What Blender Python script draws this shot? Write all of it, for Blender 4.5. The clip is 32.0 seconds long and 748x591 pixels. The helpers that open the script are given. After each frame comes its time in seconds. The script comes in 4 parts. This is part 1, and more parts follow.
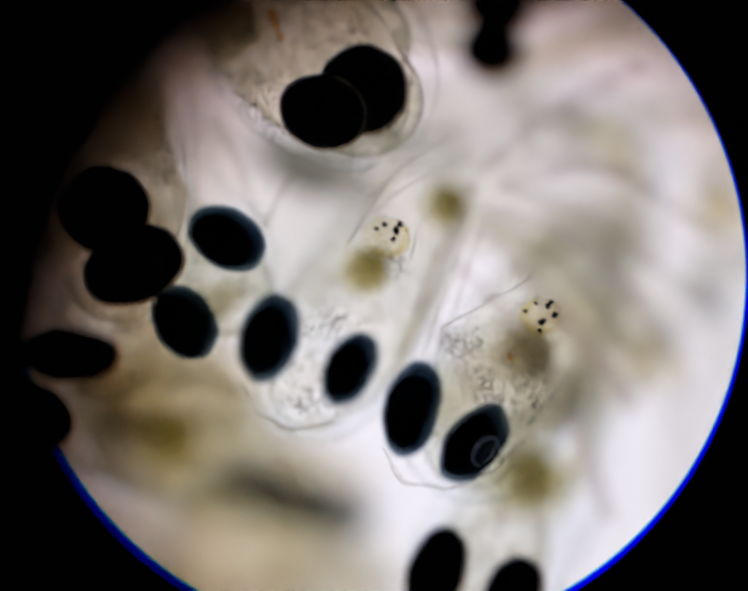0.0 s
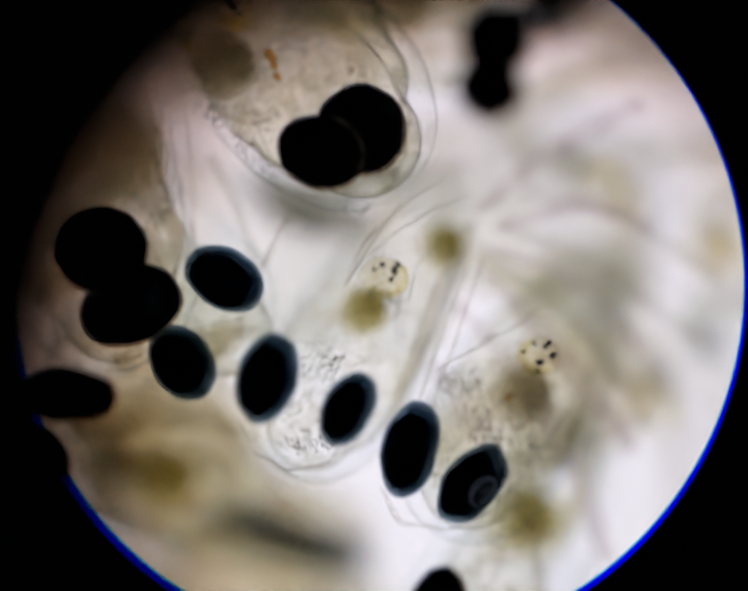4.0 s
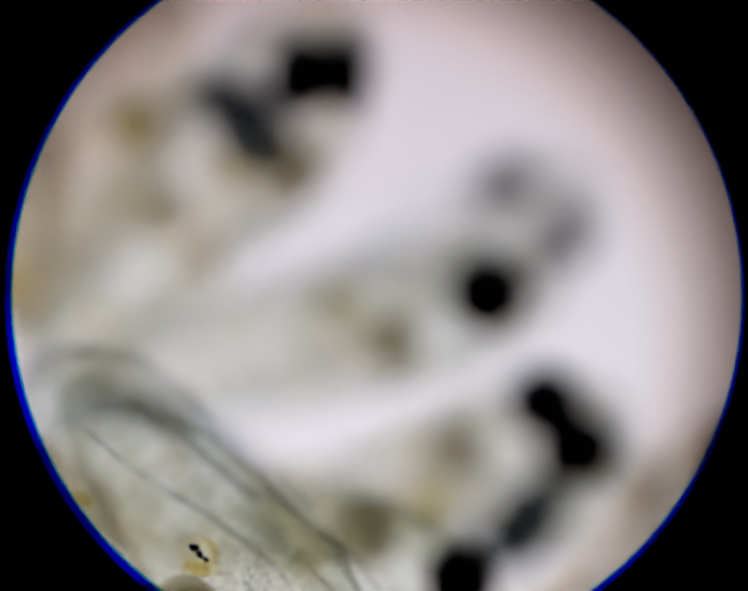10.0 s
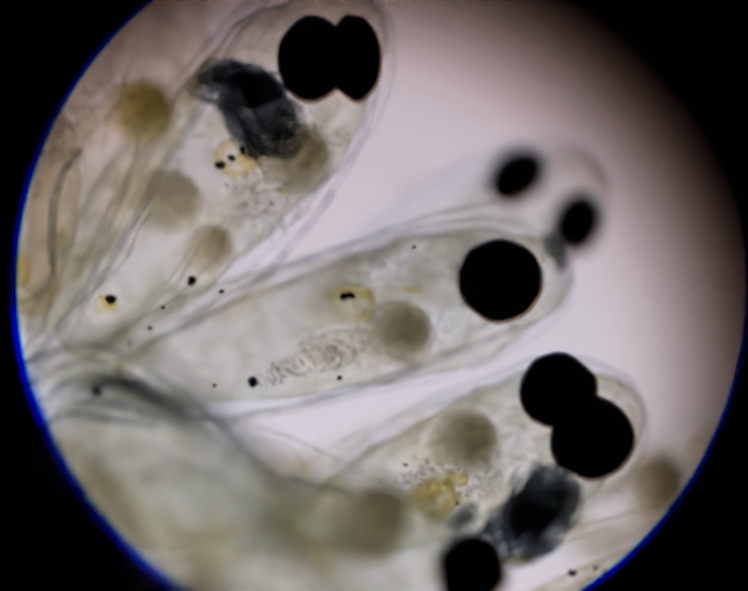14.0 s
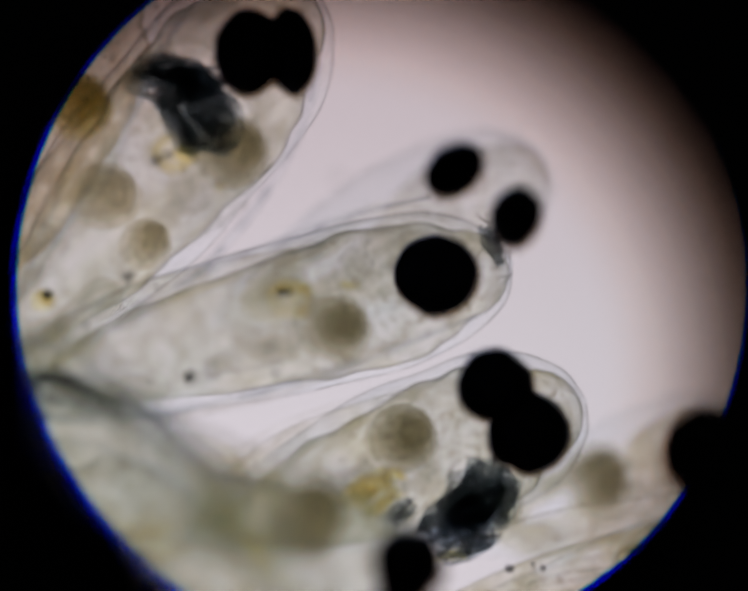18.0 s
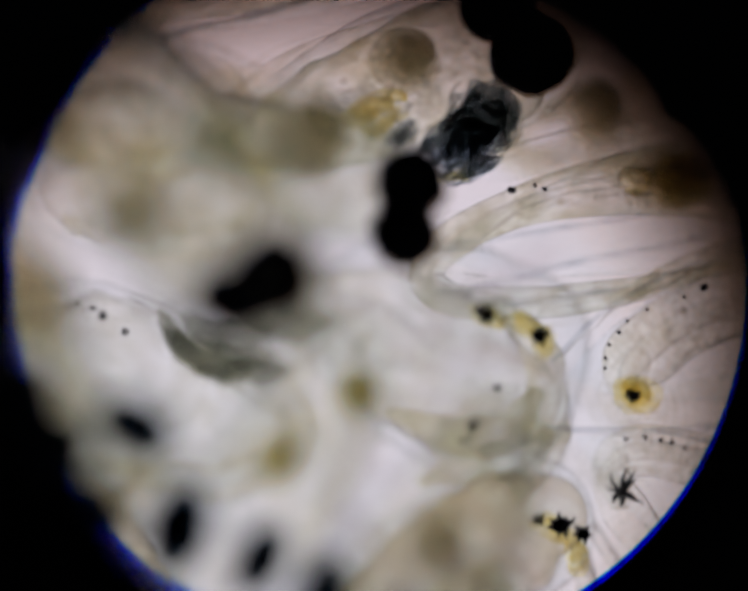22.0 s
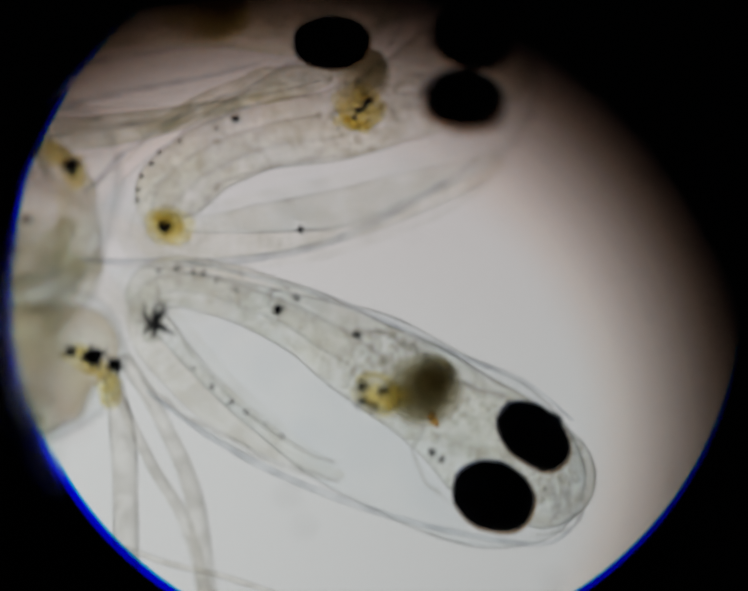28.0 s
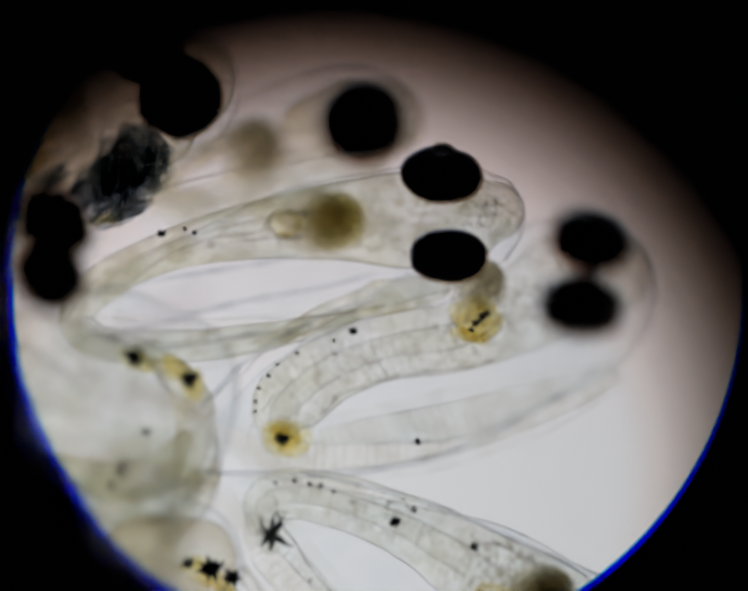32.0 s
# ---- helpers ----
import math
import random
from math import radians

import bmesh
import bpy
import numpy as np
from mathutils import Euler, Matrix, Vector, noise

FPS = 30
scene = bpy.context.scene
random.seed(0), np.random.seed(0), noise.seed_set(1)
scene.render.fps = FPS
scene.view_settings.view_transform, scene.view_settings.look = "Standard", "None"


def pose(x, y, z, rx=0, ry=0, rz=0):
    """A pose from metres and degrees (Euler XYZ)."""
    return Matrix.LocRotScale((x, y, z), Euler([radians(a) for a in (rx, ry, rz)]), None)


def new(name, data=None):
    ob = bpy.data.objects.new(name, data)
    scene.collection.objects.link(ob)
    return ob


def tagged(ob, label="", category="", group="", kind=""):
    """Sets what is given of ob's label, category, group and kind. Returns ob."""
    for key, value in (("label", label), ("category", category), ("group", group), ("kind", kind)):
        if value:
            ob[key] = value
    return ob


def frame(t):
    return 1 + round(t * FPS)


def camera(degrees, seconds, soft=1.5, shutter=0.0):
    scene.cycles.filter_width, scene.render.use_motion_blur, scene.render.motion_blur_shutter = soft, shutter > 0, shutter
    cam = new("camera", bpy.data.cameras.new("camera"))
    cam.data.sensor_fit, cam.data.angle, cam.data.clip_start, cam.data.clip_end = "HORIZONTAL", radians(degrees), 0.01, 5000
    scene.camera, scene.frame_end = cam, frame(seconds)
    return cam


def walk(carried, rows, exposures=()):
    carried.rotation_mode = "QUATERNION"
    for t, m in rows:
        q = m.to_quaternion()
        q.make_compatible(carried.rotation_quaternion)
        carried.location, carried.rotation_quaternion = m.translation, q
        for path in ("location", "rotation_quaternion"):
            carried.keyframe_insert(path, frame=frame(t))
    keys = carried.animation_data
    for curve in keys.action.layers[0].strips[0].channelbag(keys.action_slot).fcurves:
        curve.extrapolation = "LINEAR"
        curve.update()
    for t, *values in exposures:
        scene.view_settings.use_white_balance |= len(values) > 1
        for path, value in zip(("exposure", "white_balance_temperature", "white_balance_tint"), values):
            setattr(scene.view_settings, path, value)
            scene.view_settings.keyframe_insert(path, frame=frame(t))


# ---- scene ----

# A cluster of fish eggs on a glass slide, seen down a microscope by transmitted light.
# Plan unit: U = 1.6 micrometres. Plan x runs to the right, plan y runs down, heights in U above the lower eggs.
U = 1.6e-6
REACH = 0.060            # from the lens to the plane in focus, metres
WIDE = 1568 * U          # width of the picture in the plane in focus
cam = camera(math.degrees(2 * math.atan(WIDE / 2 / REACH)), 32.0, soft=3.8)
cam.data.dof.use_dof = True
cam.data.dof.focus_distance = REACH
cam.data.dof.aperture_fstop = 72.0

# seconds, shift of the stage x, y, height in focus, centre of the field stop, centre of the eyepiece rim
ROUTE = (
    (0, 6, -83, 540, 795, 582, 1018, 787),
    (0.25, 3, -40, 540, 795, 590, 1018, 790),
    (0.5, 1, 3, 540, 792, 596, 1010, 789),
    (1, 3, 7, 540, 792, 596, 1015, 781),
    (2, 2, 3, 540, 792, 596, 1005, 781),
    (3.5, 2, 2, 500, 792, 598, 1058, 792),
    (5.5, 0, 0, 540, 788, 602, 672, 752),
    (6.5, 0, 0, 540, 788, 602, 676, 745),
    (7, 0, 2, 540, 788, 602, 664, 742),
    (7.3, -7, 173, 540, 788, 602, 664, 742),
    (7.5, -11, 337, 540, 788, 602, 675, 740),
    (8, -50, 785, 540, 790, 606, 655, 745),
    (8.5, -62, 1040, 540, 790, 620, 720, 680),
    (9, -73, 1142, 540, 786, 628, 715, 687),
    (10, -73, 1142, 540, 786, 624, 713, 695),
    (10.5, -62, 1125, 340, 790, 612, 675, 750),
    (11, -50, 1115, 60, 796, 604, 652, 792),
    (11.4, -50, 1115, 15, 796, 604, 652, 792),
    (12, -50, 1115, 0, 796, 604, 652, 792),
    (13.5, -50, 1114, 0, 796, 602, 654, 802),
    (15.5, -51, 1113, 0, 796, 602, 657, 802),
    (16, -60, 1112, 0, 796, 602, 666, 790),
    (16.5, -177, 1106, 0, 796, 602, 660, 794),
    (17, -186, 1102, 0, 796, 602, 661, 796),
    (17.5, -183, 1104, -40, 796, 602, 657, 800),
    (18, -182, 1103, -100, 796, 602, 665, 792),
    (20.5, -182, 1100, -100, 796, 602, 665, 792),
    (20.75, -180, 860, -85, 794, 602, 645, 845),
    (21, -166, 630, -60, 792, 602, 660, 843),
    (21.5, -170, 438, -60, 792, 602, 665, 845),
    (22, -178, 310, -60, 796, 602, 665, 845),
    (22.25, -440, 292, -60, 798, 602, 690, 872),
    (22.5, -778, 283, -60, 800, 602, 695, 888),
    (23, -1033, 275, -60, 790, 602, 693, 884),
    (23.5, -1115, 277, -60, 786, 602, 685, 880),
    (24, -1188, 257, -80, 784, 602, 660, 865),
    (24.25, -1178, 100, -80, 784, 602, 657, 855),
    (24.5, -1168, -34, -80, 786, 602, 670, 870),
    (25, -1157, -43, -80, 788, 602, 648, 888),
    (25.5, -1157, -43, -80, 788, 602, 648, 890),
    (27.5, -1157, -43, -92, 788, 602, 615, 938),
    (28, -1157, -43, -92, 788, 602, 615, 938),
    (28.25, -1160, 70, -92, 788, 602, 630, 900),
    (28.5, -1168, 215, -92, 786, 602, 620, 940),
    (29, -1180, 388, -92, 784, 602, 653, 973),
    (29.5, -1174, 394, -92, 782, 602, 658, 973),
    (30, -1018, 400, -68, 784, 602, 675, 1005),
    (30.5, -946, 403, -68, 786, 602, 700, 992),
    (31, -938, 401, -68, 788, 602, 691, 993),
    (32, -912, 401, -68, 788, 602, 691, 998),
)


def place(x, y, z=0.0):
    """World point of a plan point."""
    return Vector(((x - 1000) * U, -y * U, z * U))


def eye_pose(ox, oy, high):
    p = place(784 - ox, 619 - oy, high)
    return pose(p.x, p.y, p.z + REACH)


walk(cam, [(t, eye_pose(ox, oy, h)) for t, ox, oy, h, *_ in ROUTE],
     exposures=((0.0, 0.2, 6450, 13.2), (3.0, 0.17, 6450, 13.2), (5.5, 0.24, 6450, 13.2), (6.0, 0.24, 6450, 13.2), (7.0, -0.14, 6500, 14.2), (8.0, 0.0, 6450, 11.2), (9.0, 0.25, 6420, 14.2), (10.0, 0.09, 6400, 14.2), (11.0, 0.2, 6450, 13.2), (12.0, -0.25, 6450, 17.2), (16.0, -0.24, 6500, 17.2), (18.0, -0.26, 6650, 16.2), (20.0, -0.27, 6650, 15.7), (21.0, -0.38, 6750, 17.2), (22.0, -0.14, 6450, 16.2), (23.0, -0.24, 6500, 12.2), (24.0, -0.12, 6750, 7.7), (25.0, -0.5, 6750, 3.7), (28.0, -0.46, 6650, 0.7), (29.0, -0.31, 6650, 2.7), (30.0, -0.36, 6550, 1.7), (31.0, -0.23, 6550, 3.7), (32.0, -0.21, 6500, 4.7)))

# ---- world ----
world = bpy.data.worlds.new("dim_room")
world.use_nodes = True
world.node_tree.nodes["Background"].inputs[0].default_value = (0.5, 0.6, 0.7, 1)
world.node_tree.nodes["Background"].inputs[1].default_value = 0.5
scene.world = world
scene.cycles.max_bounces = 48
scene.cycles.transmission_bounces = 48
scene.cycles.transparent_max_bounces = 48


# ---- materials ----
def nodes_of(name):
    m = bpy.data.materials.new(name)
    m.use_nodes = True
    n = m.node_tree.nodes
    n.clear()
    return m, n, m.node_tree.links.new


def grain(n, link, scale, detail=4.0, rough=0.55):
    """Noise over the thing, scale in plan units."""
    co = n.new("ShaderNodeTexCoord")
    tex = n.new("ShaderNodeTexNoise")
    tex.inputs["Scale"].default_value = 1 / (scale * U)
    tex.inputs["Detail"].default_value = detail
    tex.inputs["Roughness"].default_value = rough
    link(co.outputs["Object"], tex.inputs["Vector"])
    return tex.outputs["Fac"]


def ramp(n, link, fac, stops):
    r = n.new("ShaderNodeValToRGB")
    while len(r.color_ramp.elements) < len(stops):
        r.color_ramp.elements.new(0.5)
    for e, (p, c) in zip(r.color_ramp.elements, stops):
        e.position, e.color = p, (*c, 1)
    link(fac, r.inputs[0])
    return r.outputs[0]


def clear(name, light, dark, ior, rough=0.0, spot=40, relief=0.0, relief_size=12, lobes=0.0, cast=0.0):
    """Clear tissue: light goes through, bent and tinted; lobes: coarse relief, cast: slow drift from olive to grey green."""
    m, n, link = nodes_of(name)
    out, ref = n.new("ShaderNodeOutputMaterial"), n.new("ShaderNodeBsdfRefraction")
    ref.inputs["IOR"].default_value = ior
    ref.inputs["Roughness"].default_value = rough
    mid = tuple(0.5 * (p + q) for p, q in zip(light, dark))
    tint = ramp(n, link, grain(n, link, spot), ((0.38, dark), (0.47, mid), (0.58, light)))
    if cast:
        mix = n.new("ShaderNodeMix")
        mix.data_type, mix.blend_type = "RGBA", "MULTIPLY"
        mix.inputs[0].default_value = 1.0
        link(tint, mix.inputs[6])
        link(ramp(n, link, grain(n, link, 260, 2.0), ((0.36, (1 - 0.2 * cast, 1 - 0.35 * cast, 1 - 1.9 * cast)), (0.5, (1, 1, 1)), (0.64, (1 - 0.8 * cast, 1 - 0.3 * cast, 1 - 0.35 * cast)))), mix.inputs[7])
        tint = mix.outputs[2]
    link(tint, ref.inputs["Color"])
    last = None
    for deep, size in ((lobes, 44), (relief, relief_size)):
        if deep:
            b = n.new("ShaderNodeBump")
            b.inputs["Strength"].default_value = 1.0
            b.inputs["Distance"].default_value = deep * U
            link(grain(n, link, size), b.inputs["Height"])
            if last:
                link(last.outputs[0], b.inputs["Normal"])
            last = b
    if last:
        link(last.outputs[0], ref.inputs["Normal"])
    link(ref.outputs[0], out.inputs[0])
    return m


def solid(name, c1, c2, rough, spot=30, relief=0.0):
    m, n, link = nodes_of(name)
    out, p = n.new("ShaderNodeOutputMaterial"), n.new("ShaderNodeBsdfPrincipled")
    p.inputs["Roughness"].default_value = rough
    f = grain(n, link, spot)
    link(ramp(n, link, f, ((0.35, c1), (0.65, c2))), p.inputs["Base Color"])
    if relief:
        b = n.new("ShaderNodeBump")
        b.inputs["Distance"].default_value = relief * U
        link(f, b.inputs["Height"])
        link(b.outputs[0], p.inputs["Normal"])
    link(p.outputs[0], out.inputs[0])
    return m


def filter_glass(name, colour):
    m, n, link = nodes_of(name)
    out, tr = n.new("ShaderNodeOutputMaterial"), n.new("ShaderNodeBsdfTransparent")
    tr.inputs[0].default_value = (*colour, 1)
    link(tr.outputs[0], out.inputs[0])
    return m


def graded_glass(name, colour, low, high):
    """Clear glass that takes on a colour from height low to high across it."""
    m, n, link = nodes_of(name)
    out, tr = n.new("ShaderNodeOutputMaterial"), n.new("ShaderNodeBsdfTransparent")
    co, xyz, span = n.new("ShaderNodeTexCoord"), n.new("ShaderNodeSeparateXYZ"), n.new("ShaderNodeMapRange")
    link(co.outputs["Object"], xyz.inputs[0])
    link(xyz.outputs["Y"], span.inputs["Value"])
    span.inputs["From Min"].default_value, span.inputs["From Max"].default_value = low * U, high * U
    link(ramp(n, link, span.outputs[0], ((0.0, (1, 1, 1)), (1.0, colour))), tr.inputs[0])
    link(tr.outputs[0], out.inputs[0])
    return m


def lamp_glass(name, colour, strength, spot, reach):
    """Frosted lamp glass, brightest round a spot and dimmer towards its edge."""
    m, n, link = nodes_of(name)
    out, em = n.new("ShaderNodeOutputMaterial"), n.new("ShaderNodeEmission")
    co, dist = n.new("ShaderNodeTexCoord"), n.new("ShaderNodeVectorMath")
    dist.operation = "DISTANCE"
    dist.inputs[1].default_value = spot
    link(co.outputs["Object"], dist.inputs[0])
    div = n.new("ShaderNodeMath")
    div.operation = "DIVIDE"
    div.inputs[1].default_value = reach
    link(dist.outputs["Value"], div.inputs[0])
    r = ramp(n, link, div.outputs[0], [(p, tuple(c * k for c in colour)) for p, k in ((0.0, 0.95), (0.3, 0.84), (0.6, 0.50), (1.0, 0.1))])
    link(r, em.inputs[0])
    em.inputs[1].default_value = strength
    link(em.outputs[0], out.inputs[0])
    return m


M_LAMP = lamp_glass("frosted_lamp_glass", (0.725, 0.705, 0.755), 1.36, (-0.0010, -0.0014, -0.04), 0.0095)
M_BLACK = solid("black_anodised_metal", (0.0008, 0.0008, 0.0008), (0.0012, 0.0012, 0.0012), 1.0, 200)
M_BLACK.node_tree.nodes["Principled BSDF"].inputs["Specular IOR Level"].default_value = 0.0
# Blue and cyan stand in for the lens's colour fringe at the field edge.
M_BLUE = filter_glass("blue_lens_fringe", (0.0, 0.02, 0.95))
M_CYAN = filter_glass("cyan_lens_fringe", (0.15, 0.75, 0.95))
# Brown painted into the falloff of the dark field edge, on added rings.
M_BROWN = filter_glass("brown_vignette_tint", (0.922, 0.828, 0.765))
# Graded filter that imitates the rosy light cast towards the field's top.
M_ROSYCAST = graded_glass("rosy_cast_filter", (0.99, 0.93, 0.932), 100, 850)
M_SLIDE = filter_glass("slide_glass", (0.985, 0.985, 0.98))
M_CAPSULE = clear("egg_capsule", (0.988, 0.995, 0.996), (0.948, 0.966, 0.976), 1.0045, 0.0, 160, 14, 60)
M_DENSE = clear("milky_flesh", (0.958, 0.951, 0.917), (0.79, 0.777, 0.69), 1.0095, 0.0, 70, 130, 14, 12, 0.045)
M_TAN = clear("tan_flesh", (0.956, 0.928, 0.876), (0.83, 0.776, 0.68), 1.0085, 0.0, 80, 120, 14, 12, 0.04)
# Blue and brown lens colour fringe, painted as tinted shells round the eyes.
M_BLUEFRINGE = clear("eye_blue_fringe", (0.44, 0.50, 0.66), (0.30, 0.36, 0.52), 1.002, 0.0, 20)
M_BROWNFRINGE = clear("eye_brown_fringe", (0.74, 0.64, 0.54), (0.56, 0.46, 0.36), 1.002, 0.0, 20)
M_HAZE = clear("blue_green_eye_haze", (0.62, 0.67, 0.71), (0.44, 0.50, 0.56), 1.001, 0.0, 60)
M_FLESH = clear("clear_flesh", (0.964, 0.958, 0.932), (0.82, 0.807, 0.738), 1.0095, 0.0, 70, 120, 13, 12, 0.042)
M_CLEAR = clear("glassy_flesh", (0.99, 0.987, 0.975), (0.905, 0.893, 0.855), 1.0085, 0.0, 50, 90, 12, 9, 0.026)
M_FIN = clear("fin_fold", (0.992, 0.992, 0.987), (0.97, 0.968, 0.96), 1.003, 0.0, 60, 20, 30)
M_TAIL = clear("faint_tail_flesh", (0.988, 0.987, 0.978), (0.94, 0.932, 0.905), 1.007, 0.0, 60, 80, 14)
M_CORD = clear("notochord", (0.985, 0.985, 0.975), (0.95, 0.945, 0.93), 1.0095, 0.0, 20, 12, 10)
M_BEAD = clear("granule", (0.99, 0.987, 0.975), (0.955, 0.948, 0.93), 1.012, 0.0, 20)
M_BUMP = clear("clear_skin_bump", (0.995, 0.992, 0.985), (0.975, 0.968, 0.955), 1.010, 0.0, 20)
M_YOLK = clear("grey_olive_yolk", (0.942, 0.935, 0.91), (0.88, 0.871, 0.833), 1.0015, 0.0, 16, 12, 8)
M_PALE = clear("pale_olive_yolk", (0.968, 0.962, 0.943), (0.925, 0.915, 0.883), 1.0015, 0.0, 16, 12, 8)
M_OCHRE = clear("ochre_yolk", (0.948, 0.938, 0.88), (0.893, 0.878, 0.785), 1.0015, 0.0, 18, 12, 8)
M_GALL = clear("yellow_gall", (0.995, 0.985, 0.94), (0.968, 0.935, 0.83), 1.010, 0.0, 40, 20, 14)
M_YELLOW = clear("yellow_pigment", (0.988, 0.974, 0.885), (0.952, 0.912, 0.74), 1.003, 0.0, 16, 60, 9)
M_DARKGUT = clear("blue_grey_gut", (0.84, 0.856, 0.868), (0.62, 0.645, 0.665), 1.006, 0.0, 24, 70, 9)
M_OLIVE = clear("dark_olive_mass", (0.76, 0.762, 0.715), (0.52, 0.527, 0.475), 1.004, 0.0, 60, 40, 20)
M_TAILFOLD = clear("dark_tail_fold", (0.90, 0.905, 0.91), (0.68, 0.69, 0.715), 1.010, 0.0, 50, 20, 20)
M_PEAT = clear("brown_olive_lobe", (0.86, 0.83, 0.75), (0.70, 0.66, 0.55), 1.005, 0.0, 60, 30, 20)
M_FOLD = clear("blue_grey_fold", (0.945, 0.952, 0.96), (0.84, 0.85, 0.865), 1.006, 0.0, 60, 20, 20)
M_FIBRE = clear("dark_gut_fibre", (0.90, 0.895, 0.875), (0.62, 0.62, 0.60), 1.03, 0.0, 30)
M_ORANGE = clear("orange_pigment", (0.96, 0.80, 0.50), (0.88, 0.62, 0.26), 1.01, 0.0, 12, 40, 7)
M_EYE = solid("black_eye_pigment", (0.002, 0.003, 0.004), (0.030, 0.050, 0.060), 0.6, 60, 5.0)
M_TEAL = solid("blue_black_eye_pigment", (0.003, 0.005, 0.006), (0.045, 0.085, 0.105), 0.55, 70, 6.0)
M_LENS = solid("dark_eye_lens", (0.004, 0.005, 0.012), (0.01, 0.012, 0.03), 0.15, 30)
M_EDGE = solid("brown_iris_edge", (0.05, 0.045, 0.03), (0.20, 0.16, 0.10), 0.6, 14)
M_IRIS = solid("grey_eye_ring", (0.10, 0.11, 0.14), (0.22, 0.23, 0.27), 0.5, 12)
M_SPOT = solid("black_pigment", (0.004, 0.004, 0.006), (0.016, 0.015, 0.03), 0.8, 10)
M_THREAD = clear("egg_thread", (0.975, 0.969, 0.955), (0.885, 0.876, 0.855), 1.026, 0.0, 50, 14, 40)
M_CREASE = clear("skin_crease", (0.965, 0.96, 0.95), (0.86, 0.85, 0.84), 1.042, 0.0, 20)
M_CRACKLE = clear("crackled_clear_lobe", (0.995, 0.993, 0.985), (0.95, 0.945, 0.93), 1.02, 0.0, 20, 90, 9)
M_PINK = clear("pale_rosy_strand", (0.97, 0.952, 0.955), (0.875, 0.845, 0.845), 1.011, 0.0, 70, 60, 20)
M_DUST = clear("dust", (0.7, 0.7, 0.68), (0.4, 0.4, 0.38), 1.05, 0.0, 6)


# ---- mesh building ----
def add(name, verts, faces, material, parent=None, label="", origin=None, smooth=True):
    """One mesh object; verts in plan coordinates, laid out round the origin."""
    o = Vector((0, 0, 0)) if origin is None else origin
    me = bpy.data.meshes.new(name)
    me.from_pydata([place(*v) - o for v in verts], [], faces)
    me.materials.append(material)
    if smooth:
        me.polygons.foreach_set("use_smooth", [True] * len(me.polygons))
    me.update()
    ob = new(name, me)
    if parent is not None:
        ob.parent = parent
    if label:
        ob["label"] = label
    return ob


def blob_data(c, radii, turn=0.0, segs=32, rings=18, wobble=0.04, seed=0, size=1.6):
    """A lumpy ellipsoid round plan point c; turn in degrees, clockwise as seen from above."""
    ca, sa = math.cos(radians(turn)), math.sin(radians(turn))
    verts, faces = [], []

    def put(d):
        k = 1 + wobble * noise.noise(d * size + Vector((seed * 7.3, seed * 3.1, seed * 1.7)))
        x, y, z = d.x * radii[0] * k, d.y * radii[1] * k, d.z * radii[2] * k
        verts.append((c[0] + x * ca - y * sa, c[1] + x * sa + y * ca, c[2] + z))

    put(Vector((0, 0, 1)))
    for i in range(1, rings):
        a = math.pi * i / rings
        for j in range(segs):
            b = 2 * math.pi * j / segs
            put(Vector((math.sin(a) * math.cos(b), math.sin(a) * math.sin(b), math.cos(a))))
    put(Vector((0, 0, -1)))
    for j in range(segs):
        faces.append((0, 1 + (j + 1) % segs, 1 + j))
    for i in range(rings - 2):
        for j in range(segs):
            p, q = 1 + i * segs + j, 1 + i * segs + (j + 1) % segs
            faces.append((p, q, q + segs, p + segs))
    last = len(verts) - 1
    for j in range(segs):
        faces.append((last, last - segs + j, last - segs + (j + 1) % segs))
    # plan y points down, which mirrors the mesh: turn the faces round
    return verts, [f[::-1] for f in faces]


def spline(pts, n):
    """Points with radii, evenly resampled along a smooth curve."""
    pts = [tuple(map(float, p)) for p in pts]
    ext = [pts[0], *pts, pts[-1]]
    res = []
    m = len(pts) - 1
    for i in range(n + 1):
        s = i / n * m
        k = min(int(s), m - 1)
        f = s - k
        a, b, c, d = (np.array(ext[k + q]) for q in range(4))
        res.append(0.5 * (2 * b + (c - a) * f + (2 * a - 5 * b + 4 * c - d) * f * f + (3 * b - a - 3 * c + d) * f ** 3))
    return res


